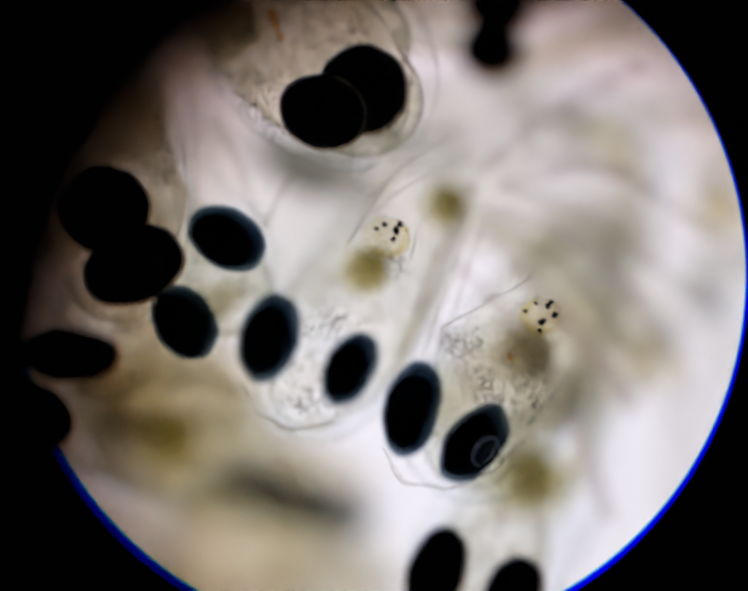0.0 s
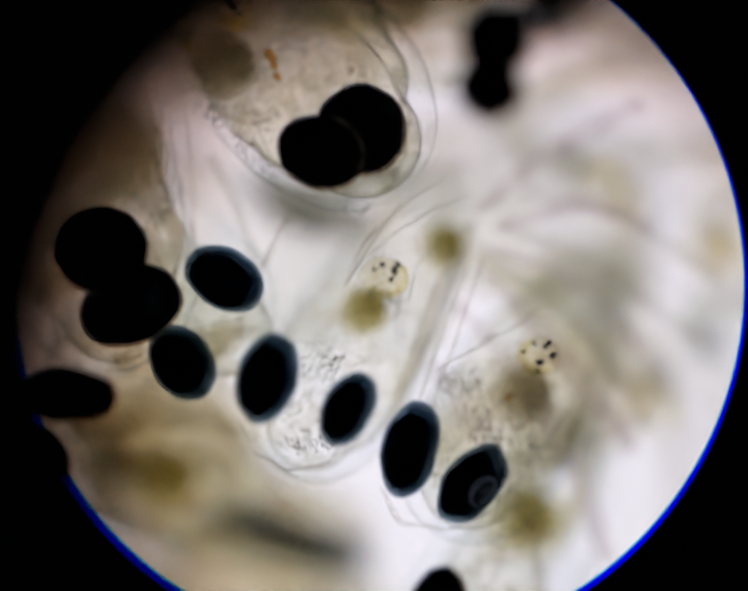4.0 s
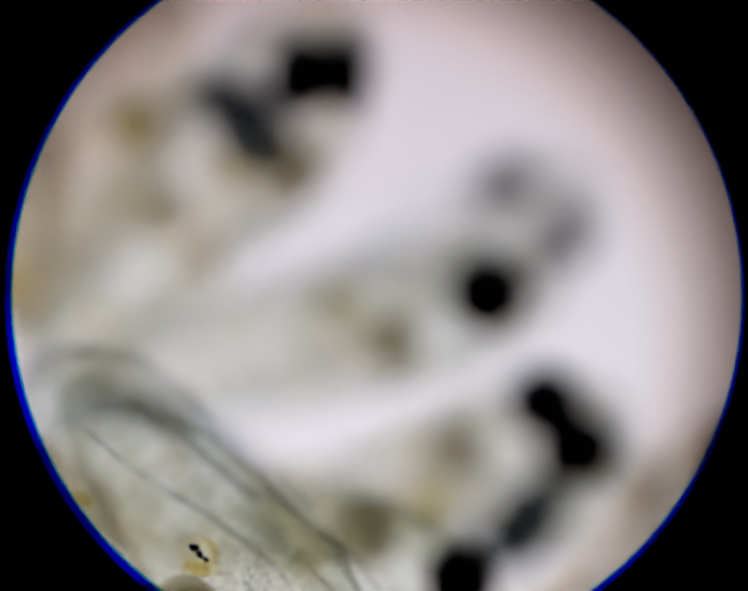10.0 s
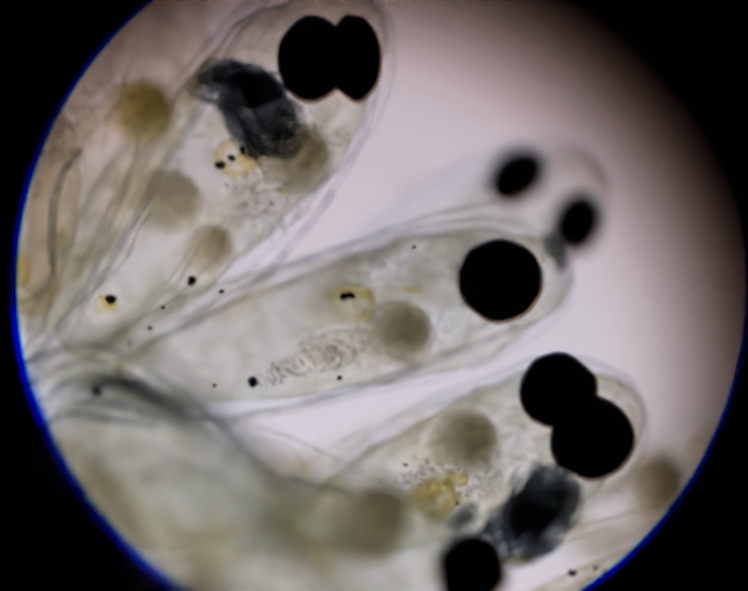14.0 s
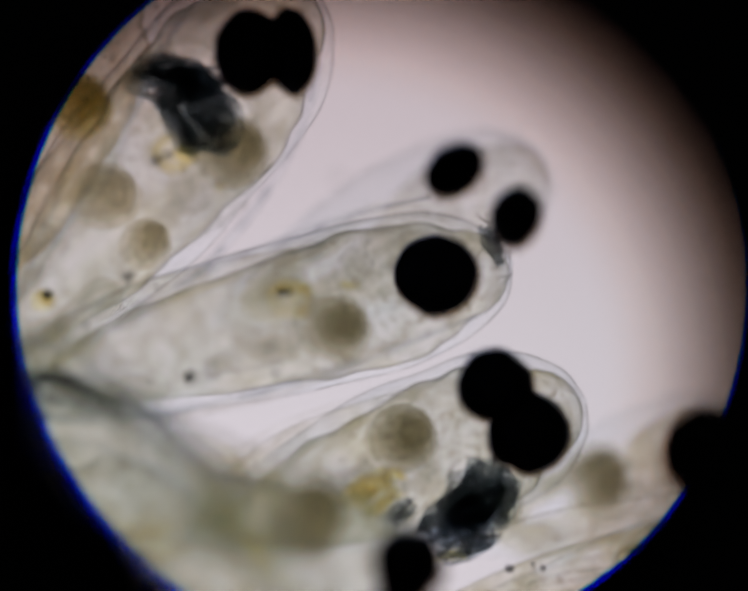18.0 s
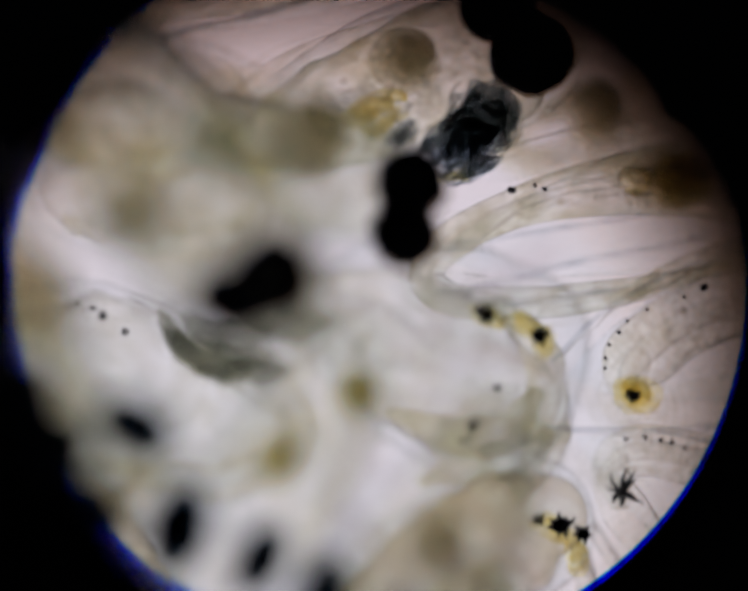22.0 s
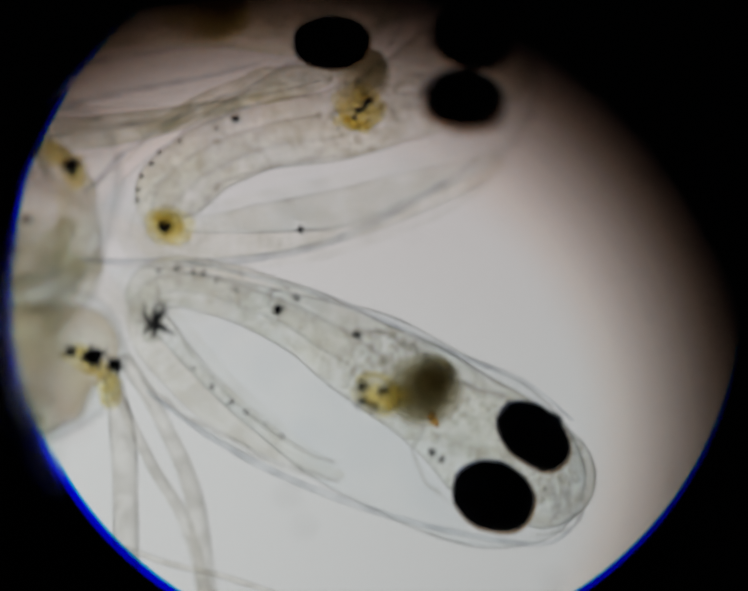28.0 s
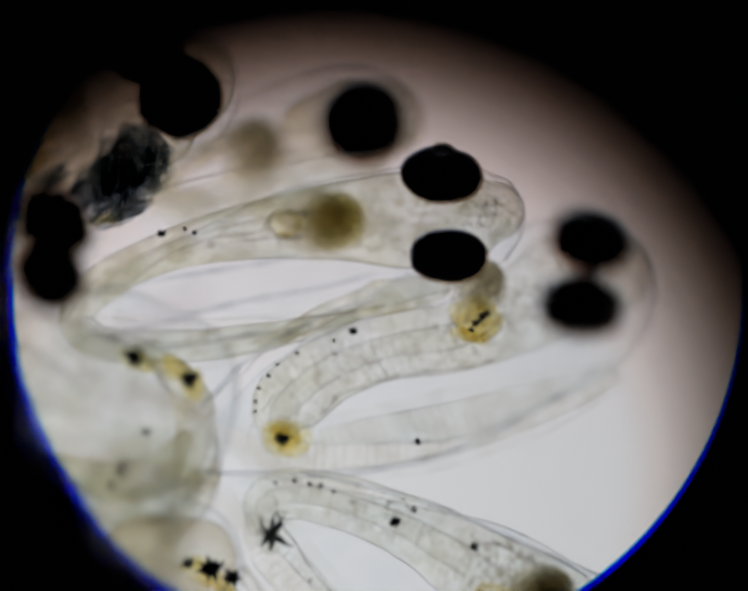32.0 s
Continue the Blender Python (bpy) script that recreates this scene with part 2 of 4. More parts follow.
def tube_data(pts, n=40, segs=24, flat=1.0, wobble=0.0, seed=0):
    """A tube along points (x, y, z, radius), closed at both ends; flat: height over width."""
    line = spline(pts, n)
    for end, step in ((0, 1), (-1, -2)):
        p, q = line[end], line[step]
        out = (p[:3] - q[:3]) / max(np.linalg.norm(p[:3] - q[:3]), 1e-6)
        more = [np.array([*(p[:3] + out * p[3] * math.sin(a)), p[3] * math.cos(a)]) for a in (0.35, 0.7, 1.0, 1.3, 1.5)]
        line = more[::-1] + line if end == 0 else line + more
    n = len(line) - 1
    verts, faces = [], []
    for i, p in enumerate(line):
        a, b = line[max(i - 1, 0)], line[min(i + 1, n)]
        d = Vector((b[0] - a[0], b[1] - a[1], b[2] - a[2])).normalized()
        side = d.cross(Vector((0, 0, 1)))
        side = side.normalized() if side.length > 1e-4 else Vector((1, 0, 0))
        up = side.cross(d)
        r = max(p[3], 0.05)
        for j in range(segs):
            w = 2 * math.pi * j / segs
            k = 1 + wobble * noise.noise(Vector((i * 0.13 + seed, math.cos(w) * 1.3, math.sin(w) * 1.3)))
            q = Vector(p[:3]) + side * (math.cos(w) * r * k) + up * (math.sin(w) * r * k * flat)
            verts.append(tuple(q))
    for i in range(n):
        for j in range(segs):
            p, q = i * segs + j, i * segs + (j + 1) % segs
            faces.append((p, q, q + segs, p + segs))
    faces.append(tuple(range(segs))[::-1])
    faces.append(tuple(range(n * segs, (n + 1) * segs)))
    return verts, [f[::-1] for f in faces]


def joined(*datas):
    verts, faces = [], []
    for v, f in datas:
        k = len(verts)
        verts += v
        faces += [tuple(i + k for i in q) for q in f]
    return verts, faces


def egg_line(base, tip, width, z0, z1, bow=0.0, taper=0.62):
    """Outline of a capsule from its stalk to its blunt tip."""
    b, t = Vector(base), Vector(tip)
    d = t - b
    nrm = Vector((-d.y, d.x)).normalized()
    rows = []
    for i in range(15):
        s = i / 14
        s = 1 - (1 - s) ** 1.5 if s > 0.5 else s * (1 - 0.5 ** 1.5) / 0.5
        shape = min(1.0, (s / 0.5)) ** taper if s < 0.5 else 1.0
        endcap = math.sqrt(max(0.0, 1 - max(0.0, (s - 0.74) / 0.26) ** 2))
        r = width / 2 * max(shape * endcap, 0.02)
        p = b + d * s + nrm * (bow * math.sin(math.pi * s))
        rows.append((p.x, p.y, z0 + (z1 - z0) * s, r))
    return rows


def scatter(rng, n, along, spread, r0, r1):
    """Small beads inside a stretch of the body: along are points (x, y, z, radius)."""
    line = spline(along, 30)
    datas = []
    for i in range(n):
        p = line[rng.randrange(len(line))]
        a, k = rng.uniform(0, 6.283), spread * rng.uniform(0.15, 1) ** 0.5
        el = rng.uniform(-1.2, 1.2)
        c = (p[0] + p[3] * k * math.cos(a) * math.cos(el), p[1] + p[3] * k * math.sin(a) * math.cos(el), p[2] + p[3] * 0.8 * k * math.sin(el))
        r = rng.uniform(r0, r1)
        datas.append(blob_data(c, (r * rng.uniform(0.7, 1.6), r, r), rng.uniform(0, 180), 8, 6, 0.3, i))
    return joined(*datas)


def star_data(c, r, arms, seed):
    """A branched pigment cell: a lumpy middle with tapered arms."""
    rng = random.Random(seed)
    k = 0.75 if arms > 7 else 1.0
    datas = [blob_data(c, (r * k, r * 0.85 * k, r * 0.45), 0, 14, 8, 0.5, seed, 2.2)]
    for i in range(arms):
        a = 6.283 * i / arms + rng.uniform(-0.3, 0.3)
        q = r * (rng.uniform(2.0, 3.4) if arms > 7 else rng.uniform(1.1, 1.7))
        b = a + rng.uniform(-0.4, 0.4)
        datas.append(tube_data(((c[0], c[1], c[2], r * 0.42), (c[0] + q * 0.6 * math.cos(a), c[1] + q * 0.6 * math.sin(a), c[2], r * 0.24),
                                (c[0] + q * math.cos(b), c[1] + q * math.sin(b), c[2] - 2, r * 0.06)), 6, 6))
    return joined(*datas)


def fish_egg(label, base, tip, width, z0, z1, eyes, yolks=(), galls=(), spots=(), body=None, side=1, bow=0.0, guts=(), oranges=(),
             stars=(), lenses=(), creases=(), folds=(), fat=False, flesh=None, beads=120, seed=0, cap_flat=0.95, bands=0, yellows=(), taper=0.62, seams=(), soft_eyes=False, masses=(), teal=False):
    """An egg: capsule, curled embryo, eyes, yolk, gall bladder, pigment. eyes: x, y, z, rx, ry, turn."""
    rng = random.Random(seed * 13 + 5)
    flesh = flesh or M_FLESH
    origin = place(*base, z0)
    root = new("fish_egg")
    root.location = origin
    tagged(root, label, "fish egg", "cluster of fish eggs")
    cap = egg_line(base, tip, width, z0, z1, bow, taper)
    add("capsule", *tube_data(cap, 56, 48, cap_flat, 0.05, seed), M_CAPSULE, root, "clear thin egg capsule", origin)
    b, t = Vector(base), Vector(tip)
    d = t - b
    nrm = Vector((-d.y, d.x)).normalized() * side

    def on(s, k, r):
        p = b + d * s + nrm * (k * width)
        return (p.x, p.y, z0 + (z1 - z0) * s, r * width)

    tail = body
    if body is None:
        body = (on(0.88, 0, 0.30), on(0.80, 0, 0.37), on(0.68, 0.02, 0.35), on(0.54, 0.09, 0.25), on(0.36, 0.17, 0.16),
                on(0.22, 0.14, 0.12), on(0.15, 0.02, 0.10), on(0.20, -0.13, 0.09), on(0.36, -0.2, 0.07), on(0.55, -0.24, 0.02))
        if fat:
            s0 = 1 - 0.33 * width / d.length
            body = (on(s0, 0, 0.30), on(s0 - 0.08, 0, 0.42), on(s0 - 0.21, 0.01, 0.45), on(s0 - 0.36, 0.02, 0.40), on(0.36, 0.02, 0.34), on(0.25, 0.01, 0.25), on(0.16, 0, 0.15))
            tail = (on(0.30, 0.24, 0.10), on(0.16, 0.20, 0.11), on(0.08, 0.02, 0.11), on(0.13, -0.17, 0.11), on(0.30, -0.33, 0.10), on(0.50, -0.38, 0.07), on(0.68, -0.38, 0.03))
            add("tail", *tube_data(tail, 50, 20, 0.8, 0.1, seed + 9), M_CLEAR, root, "clear tail folded along the capsule", origin)
    whole = body
    if bands:
        cut = 8
        x, y, z, r = body[cut - 2]
        add("tail", *tube_data(((x, y, z, r * 0.5), *body[cut - 1:]), 60, 24, 0.7, 0.08, seed + 3), M_TAIL, root, "faint clear tail folded back", origin)
        x, y, z, r = body[cut - 1]
        body = (*body[:cut - 1], (x, y, z, r * 0.45))
    trunk = add("body", *tube_data(body, 90, 32, 0.85, 0.09, seed + 3), flesh, root, "clear grainy curled embryo", origin)
    k = len(whole)
    fin = [(x, y, z, r * 1.45 + 4) for x, y, z, r in (tail if fat else whole[k // 2:])]
    add("fin_fold", *tube_data(fin, 50, 20, 0.22, 0.1, seed + 5), M_FIN, root, "glassy fin fold", origin)
    if not fat:
        cord = [(x, y, z + r * 0.35, r * 0.34) for x, y, z, r in (body[2:] if bands else body[2:-1])]
        cord[0] = (*cord[0][:3], 2.0)
        add("notochord", *tube_data(cord, 70, 14, 1.0, 0.06, seed + 7), M_CORD, root, "pale notochord line", origin)
    if bands:
        line = spline(whole[2:-2], bands)
        datas = []
        for i in range(2, bands - 2):
            p, q = line[i], line[i + 1]
            u = Vector((q[0] - p[0], q[1] - p[1], 0)).normalized()
            v = Vector((-u.y, u.x, 0))
            r = p[3] * 0.86
            pts = [(p[0] + v.x * r * h - u.x * r * 0.22 * abs(h), p[1] + v.y * r * h - u.y * r * 0.22 * abs(h), p[2] + p[3] * 0.3, 1.7) for h in (-1, -0.5, 0, 0.5, 1)]
            datas.append(tube_data(pts, 8, 6))
        add("muscle_banding", *joined(*datas), M_CORD, root, "fine bands of tail muscle", origin)
    if not fat and beads:
        add("skin_bumps", *scatter(rng, 100, [(x, y, z, r * 0.95) for x, y, z, r in body[1:6]], 1.0, 5.0, 10.0), M_BUMP, root, "rows of small clear skin bumps", origin)
    if beads:
        add("granulation", *scatter(rng, beads * 2, body[:4], 0.98, 2.5, 6.5), M_BEAD, root, "fine clear granules under the skin", origin)
    for z, r, *pts in folds:
        line = []
        for (x, y), (u, v) in zip(pts, pts[1:]):
            for f in (0.0, 0.33, 0.67):
                k = 3.0 if line and r > 1.9 else 0.0
                line.append((x + (u - x) * f + rng.uniform(-k, k), y + (v - y) * f + rng.uniform(-k, k), z + rng.uniform(-6, 6), r * rng.uniform(0.5, 1.4)))
        line.append((*pts[-1], z, r * 0.5))
        add("skin_fold", *tube_data(line, 5 * len(line), 8, 0.8, 0.8, seed), M_CREASE, root, "fine dark fold of the clear skin", origin)
    for word, material, flat, *pts in masses:
        add(word, *tube_data(pts, 16 * len(pts), 20, flat, 0.3, seed + 51), material, root, "", origin)
    for x, y, z, rx, ry, turn in creases:
        ca, sa = math.cos(radians(turn)), math.sin(radians(turn))
        datas = []
        for q in range(64):
            h, k, w = max(-1, min(1, rng.gauss(0, 0.5))) * rx, max(-1, min(1, rng.gauss(0, 0.5))) * ry, rng.uniform(3, 9)
            g = radians(turn + 70 + rng.uniform(-40, 40))
            px, py = x + h * ca - k * sa, y + h * sa + k * ca
            datas.append(tube_data(((px - w * math.cos(g), py - w * math.sin(g), z + rng.uniform(-8, 8), 0.6), (px + rng.uniform(-3, 3), py + rng.uniform(-3, 3), z, rng.uniform(1.0, 2.3)),
                                    (px + w * math.cos(g), py + w * math.sin(g), z + rng.uniform(-8, 8), 0.6)), 8, 8))
        add("crackled_skin", *joined(*datas), M_CREASE, root, "crackled creases in the clear skin", origin)
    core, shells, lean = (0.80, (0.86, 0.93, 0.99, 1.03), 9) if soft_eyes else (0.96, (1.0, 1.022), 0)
    for i, (x, y, z, rx, ry, turn) in enumerate(eyes):
        e = add("eye", *blob_data((x - lean, y + 0.4 * lean, z), (rx * core, ry * core, min(rx, ry) * 0.9 * core), turn, 44, 26, 0.07, seed + i), M_TEAL if teal or soft_eyes else M_EYE, root, "black oval eye", origin)
        # plain eyes: shells nudged up and down to imitate the lens colour fringe
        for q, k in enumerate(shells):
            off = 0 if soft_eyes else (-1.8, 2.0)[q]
            add("eye_rim", *blob_data((x + 0.5 * off, y + off, z), (rx * k, ry * k, min(rx, ry) * 0.9 * k), turn, 44, 26, 0.07, seed + i), M_HAZE if soft_eyes else (M_BLUEFRINGE, M_BROWNFRINGE)[q], e, "thin blue black rim of the eye" if soft_eyes or q == 0 else "thin brown rim of the eye", origin)
        for j, a0, a1 in seams:
            if j == i:
                ca, sa = math.cos(radians(turn)), math.sin(radians(turn))
                pts = []
                for q in range(11):
                    a = radians(a0 + (a1 - a0) * q / 10)
                    ex, ey = rx * math.cos(a), ry * math.sin(a)
                    pts.append((x + ex * ca - ey * sa, y + ex * sa + ey * ca, z + 30, 3.0 if 0 < q < 10 else 0.8))
                add("iris_edge", *tube_data(pts, 40, 8, 1.0, 0.7, seed), M_EDGE, e, "thin brown edge of the iris", origin)
        for j, lx, ly, lz, r, ring in lenses:
            if j == i:
                wide, long = (0.72, 1.25) if ring else (1.0, 0.8)
                add("lens", *blob_data((lx, ly, lz), (r * wide, r * long, r * 0.8), turn, 24, 14, 0.03, i), M_LENS, e, "dark bulging eye lens", origin)
                if ring:
                    ca, sa = math.cos(radians(turn)), math.sin(radians(turn))
                    pts = []
                    for q in range(15):
                        a = radians(70 + 250 * q / 14)
                        ex, ey = r * wide * 1.35 * math.cos(a), r * long * 1.2 * math.sin(a)
                        pts.append((lx + ex * ca - ey * sa, ly + ex * sa + ey * ca, lz + r * 0.2, r * (0.05 + 0.24 * math.sin(math.pi * (0.06 + 0.88 * q / 14)))))
                    add("iris", *tube_data(pts, 44, 10, 0.8, 0.3, seed), M_IRIS, e, "grey crescent round the lens", origin)
    for i, (x, y, z, r, ochre) in enumerate(yolks):
        dat = joined(*(blob_data((x + q * 3, y - q * 2, z), (r * k, r * 0.95 * k, r * 0.9 * k), 40 * q, 40, 22, 0.14, seed + 11 + i + 5 * q, 1.5) for q, k in enumerate((1.25, 1.15, 1.05, 0.95, 0.84, 0.73, 0.61, 0.47))))
        add("yolk", *dat, (M_YOLK, M_OCHRE, M_PALE)[ochre], root, ("grey olive yolk ball", "ochre yolk", "pale olive yolk")[ochre], origin)
    for i, (x, y, z, r) in enumerate(galls):
        g = add("gall_bladder", *blob_data((x, y, z), (r, r * 0.85, r * 0.7), 20, 32, 18, 0.15, seed + 17 + i), M_GALL, root, "pale yellow gall bladder", origin)
        arc = rng.uniform(2.5, 4.0)
        a0 = rng.uniform(0, 6.28)
        pts = [(x + math.cos(a0 + arc * q / 6) * r * 0.85, y + math.sin(a0 + arc * q / 6) * r * 0.75, z, r * rng.uniform(0.10, 0.24)) for q in range(7)]
        add("yellow_rim", *tube_data(pts, 24, 10, 0.8, 0.5, seed), M_YELLOW, g, "yellow pigment rim", origin)
    for i, (x, y, z, rx, ry, turn) in enumerate(yellows):
        add("yellow_patch", *joined(*(blob_data((x + rng.uniform(-0.3, 0.3) * rx, y + rng.uniform(-0.3, 0.3) * ry, z), (rx * k, ry * k, min(rx, ry) * 0.5 * k), turn + 20 * q, 30, 16, 0.35, seed + 41 + i + q, 1.8)
                                      for q, k in enumerate((1.0, 0.75, 0.5)))), M_YELLOW, root, "yellow pigment patch", origin)
    for i, (x, y, z, rx, ry, turn) in enumerate(guts):
        ca, sa = math.cos(radians(turn)), math.sin(radians(turn))
        layers = (1.14, 1.0, 0.86, 0.7, 0.52) if ry > 30 else (1.0, 0.7)
        datas = [blob_data((x + 3 * q, y - 2 * q, z), (rx * k, ry * k, min(rx, ry) * 0.7 * k), turn + 9 * q, 48, 26, 0.42, seed + 23 + i + 3 * q, 2.3) for q, k in enumerate(layers)]
        for q in range(10 if ry > 30 else 0):
            h, k, w = rng.uniform(-0.75, 0.75) * rx, rng.uniform(-0.75, 0.75) * ry, rng.uniform(0.2, 0.42)
            datas.append(blob_data((x + h * ca - k * sa, y + h * sa + k * ca, z + rng.uniform(-10, 14)), (rx * w * 1.3, ry * w * 0.6, ry * w * 0.5), turn + rng.uniform(-20, 20), 20, 12, 0.3, seed + q, 2.0))
        g = add("gut", *joined(*datas), M_DARKGUT, root, "dark blue grey gut", origin)
        fibres = []
        for q in range(26 if ry > 30 else 6):
            h, k, w = rng.uniform(-0.6, 0.6) * rx, rng.uniform(-1.25, 1.25) * ry, rng.uniform(0.3, 0.8) * rx
            e = radians(turn + rng.uniform(-14, 14))
            px, py, bend, up = x + h * ca - k * sa, y + h * sa + k * ca, rng.uniform(-0.25, 0.25) * w, z + 0.6 * ry
            fibres.append(tube_data(((px - w * math.cos(e), py - w * math.sin(e), up - 15, 0.8), (px - 0.4 * w * math.cos(e) - bend * math.sin(e), py - 0.4 * w * math.sin(e) + bend * math.cos(e), up, rng.uniform(1.2, 3.2)),
                                     (px + 0.4 * w * math.cos(e) - bend * math.sin(e), py + 0.4 * w * math.sin(e) + bend * math.cos(e), up, rng.uniform(1.2, 2.6)),
                                     (px + w * math.cos(e), py + w * math.sin(e), up - 15, 0.8)), 14, 8))
        add("gut_fringe", *joined(*fibres), M_FIBRE, g, "fine dark fibres on the gut", origin)
    for i, (x, y, z, r) in enumerate(oranges):
        add("orange_fleck", *blob_data((x, y, z), (r, r * 0.6, r * 0.5), 60, 16, 10, 0.6, seed + 29 + i, 2.4), M_ORANGE, root, "orange pigment fleck", origin)
    for i, (x, y, z, r) in enumerate(spots):
        add("pigment_spot", *blob_data((x, y, z), (r, r * 0.8, r * 0.5), 37 * i, 14, 8, 0.6, seed + 31 + i, 2.0), M_SPOT, root, "", origin)
    for i, (x, y, z, r, arms) in enumerate(stars):
        add("pigment_star", *star_data((x, y, z), r, arms, seed + 37 + i), M_SPOT, root, "black branched pigment cell", origin)
    for ob in root.children_recursive:
        if ob.name.split(".")[0] in ("granulation", "skin_bumps", "gut", "crackled_skin", "gut_fringe", "muscle_banding"):
            ob["kind"] = "stuff"
    return root


# ---- slide and lamp ----
def slab(name, x0, x1, y0, y1, z0, z1, material):
    v = [(x, y, z) for z in (z0, z1) for y in (y0, y1) for x in (x0, x1)]
    f = [(0, 1, 3, 2), (4, 6, 7, 5), (0, 4, 5, 1), (1, 5, 7, 3), (3, 7, 6, 2), (2, 6, 4, 0)]
    return add(name, v, f, material, smooth=False)


tagged(slab("ground", -23000, 24500, -8100, 8100, -1050, -420, M_SLIDE), "clear glass slide carrying the egg cluster", "glass slide", kind="structure")


def disc(name, r, z, thick, material, segs=96):
    v = [(1000, 0, z), (1000, 0, z - thick)]
    for i in range(segs):
        a = 2 * math.pi * i / segs
        v += [(1000 + r * math.cos(a), r * math.sin(a), z), (1000 + r * math.cos(a), r * math.sin(a), z - thick)]
    f = []
    for i in range(segs):
        p, q = 2 + 2 * i, 2 + 2 * ((i + 1) % segs)
        f += [(0, q, p), (1, p + 1, q + 1), (p, q, q + 1, p + 1)]
    return add(name, v, f, material, smooth=False)


tagged(disc("backdrop", 5600, -25000, 600, M_LAMP), "glowing frosted disc of the microscope lamp", "lamp glass", kind="structure")


# ---- things that travel with the lens ----
def annulus(name, inner, outer, shift, z0, z1, material, parent, label="", segs=160, flare=0.0):
    """A flat ring, its hole shifted from its middle; round the parent's origin."""
    v = []
    for i in range(segs):
        a = 2 * math.pi * i / segs
        c, s = math.cos(a), math.sin(a)
        for r, sx, sy in ((outer, 0, 0), (inner, *shift)):
            for z in (z0, z1):
                q = r + flare if (r == inner and z == z1) else r
                v.append((1000 + sx + q * c, sy + q * s, z))
    f = []
    for i in range(segs):
        p, q = 4 * i, 4 * ((i + 1) % segs)
        f += [(p, q, q + 1, p + 1), (p + 2, p + 3, q + 3, q + 2), (p + 1, q + 1, q + 3, p + 3), (p, p + 2, q + 2, q)]
    return add(name, v, f, material, parent, label, smooth=False)


field_stop = tagged(new("field_stop"), "black round field stop of the microscope with painted blue fringe", "field stop")
annulus("stop_plate", 775, 1300, (0, 0), -2, 700, M_BLACK, field_stop, flare=70)
# added tinted rings paint the lens colour fringe along the hole
annulus("blue_edge_fringe", 766, 778, (3, -5), -0.6, 0.2, M_BLUE, field_stop, "thin blue ring painted as lens colour fringe")
annulus("cyan_edge_fringe", 763, 775, (4, -6), -1.6, -1.0, M_CYAN, field_stop, "thin cyan ring painted as lens colour fringe")
eyepiece_rim = tagged(new("eyepiece_rim"), "black eyepiece rim with painted brown vignette edge", "eyepiece rim")
# black ring blurred by its height gives the vignette; brown rings tint its falloff
annulus("rim_plate", 794, 1540, (0, 0), 0, 20, M_BLACK, eyepiece_rim)
annulus("vignette_tint", 716, 796, (0, 0), 4, 10, M_BROWN, eyepiece_rim, "brown tint painting the vignette falloff")
# added disc, there only to tint the upper field
annulus("eyepiece_glass", 2, 796, (0, 0), 22, 26, M_ROSYCAST, eyepiece_rim, "added clear disc tinting the top of the field rosy")
annulus("vignette_inner_tint", 752, 796, (0, 0), 12, 16, M_BROWN, eyepiece_rim, "brown tint painting the vignette falloff")

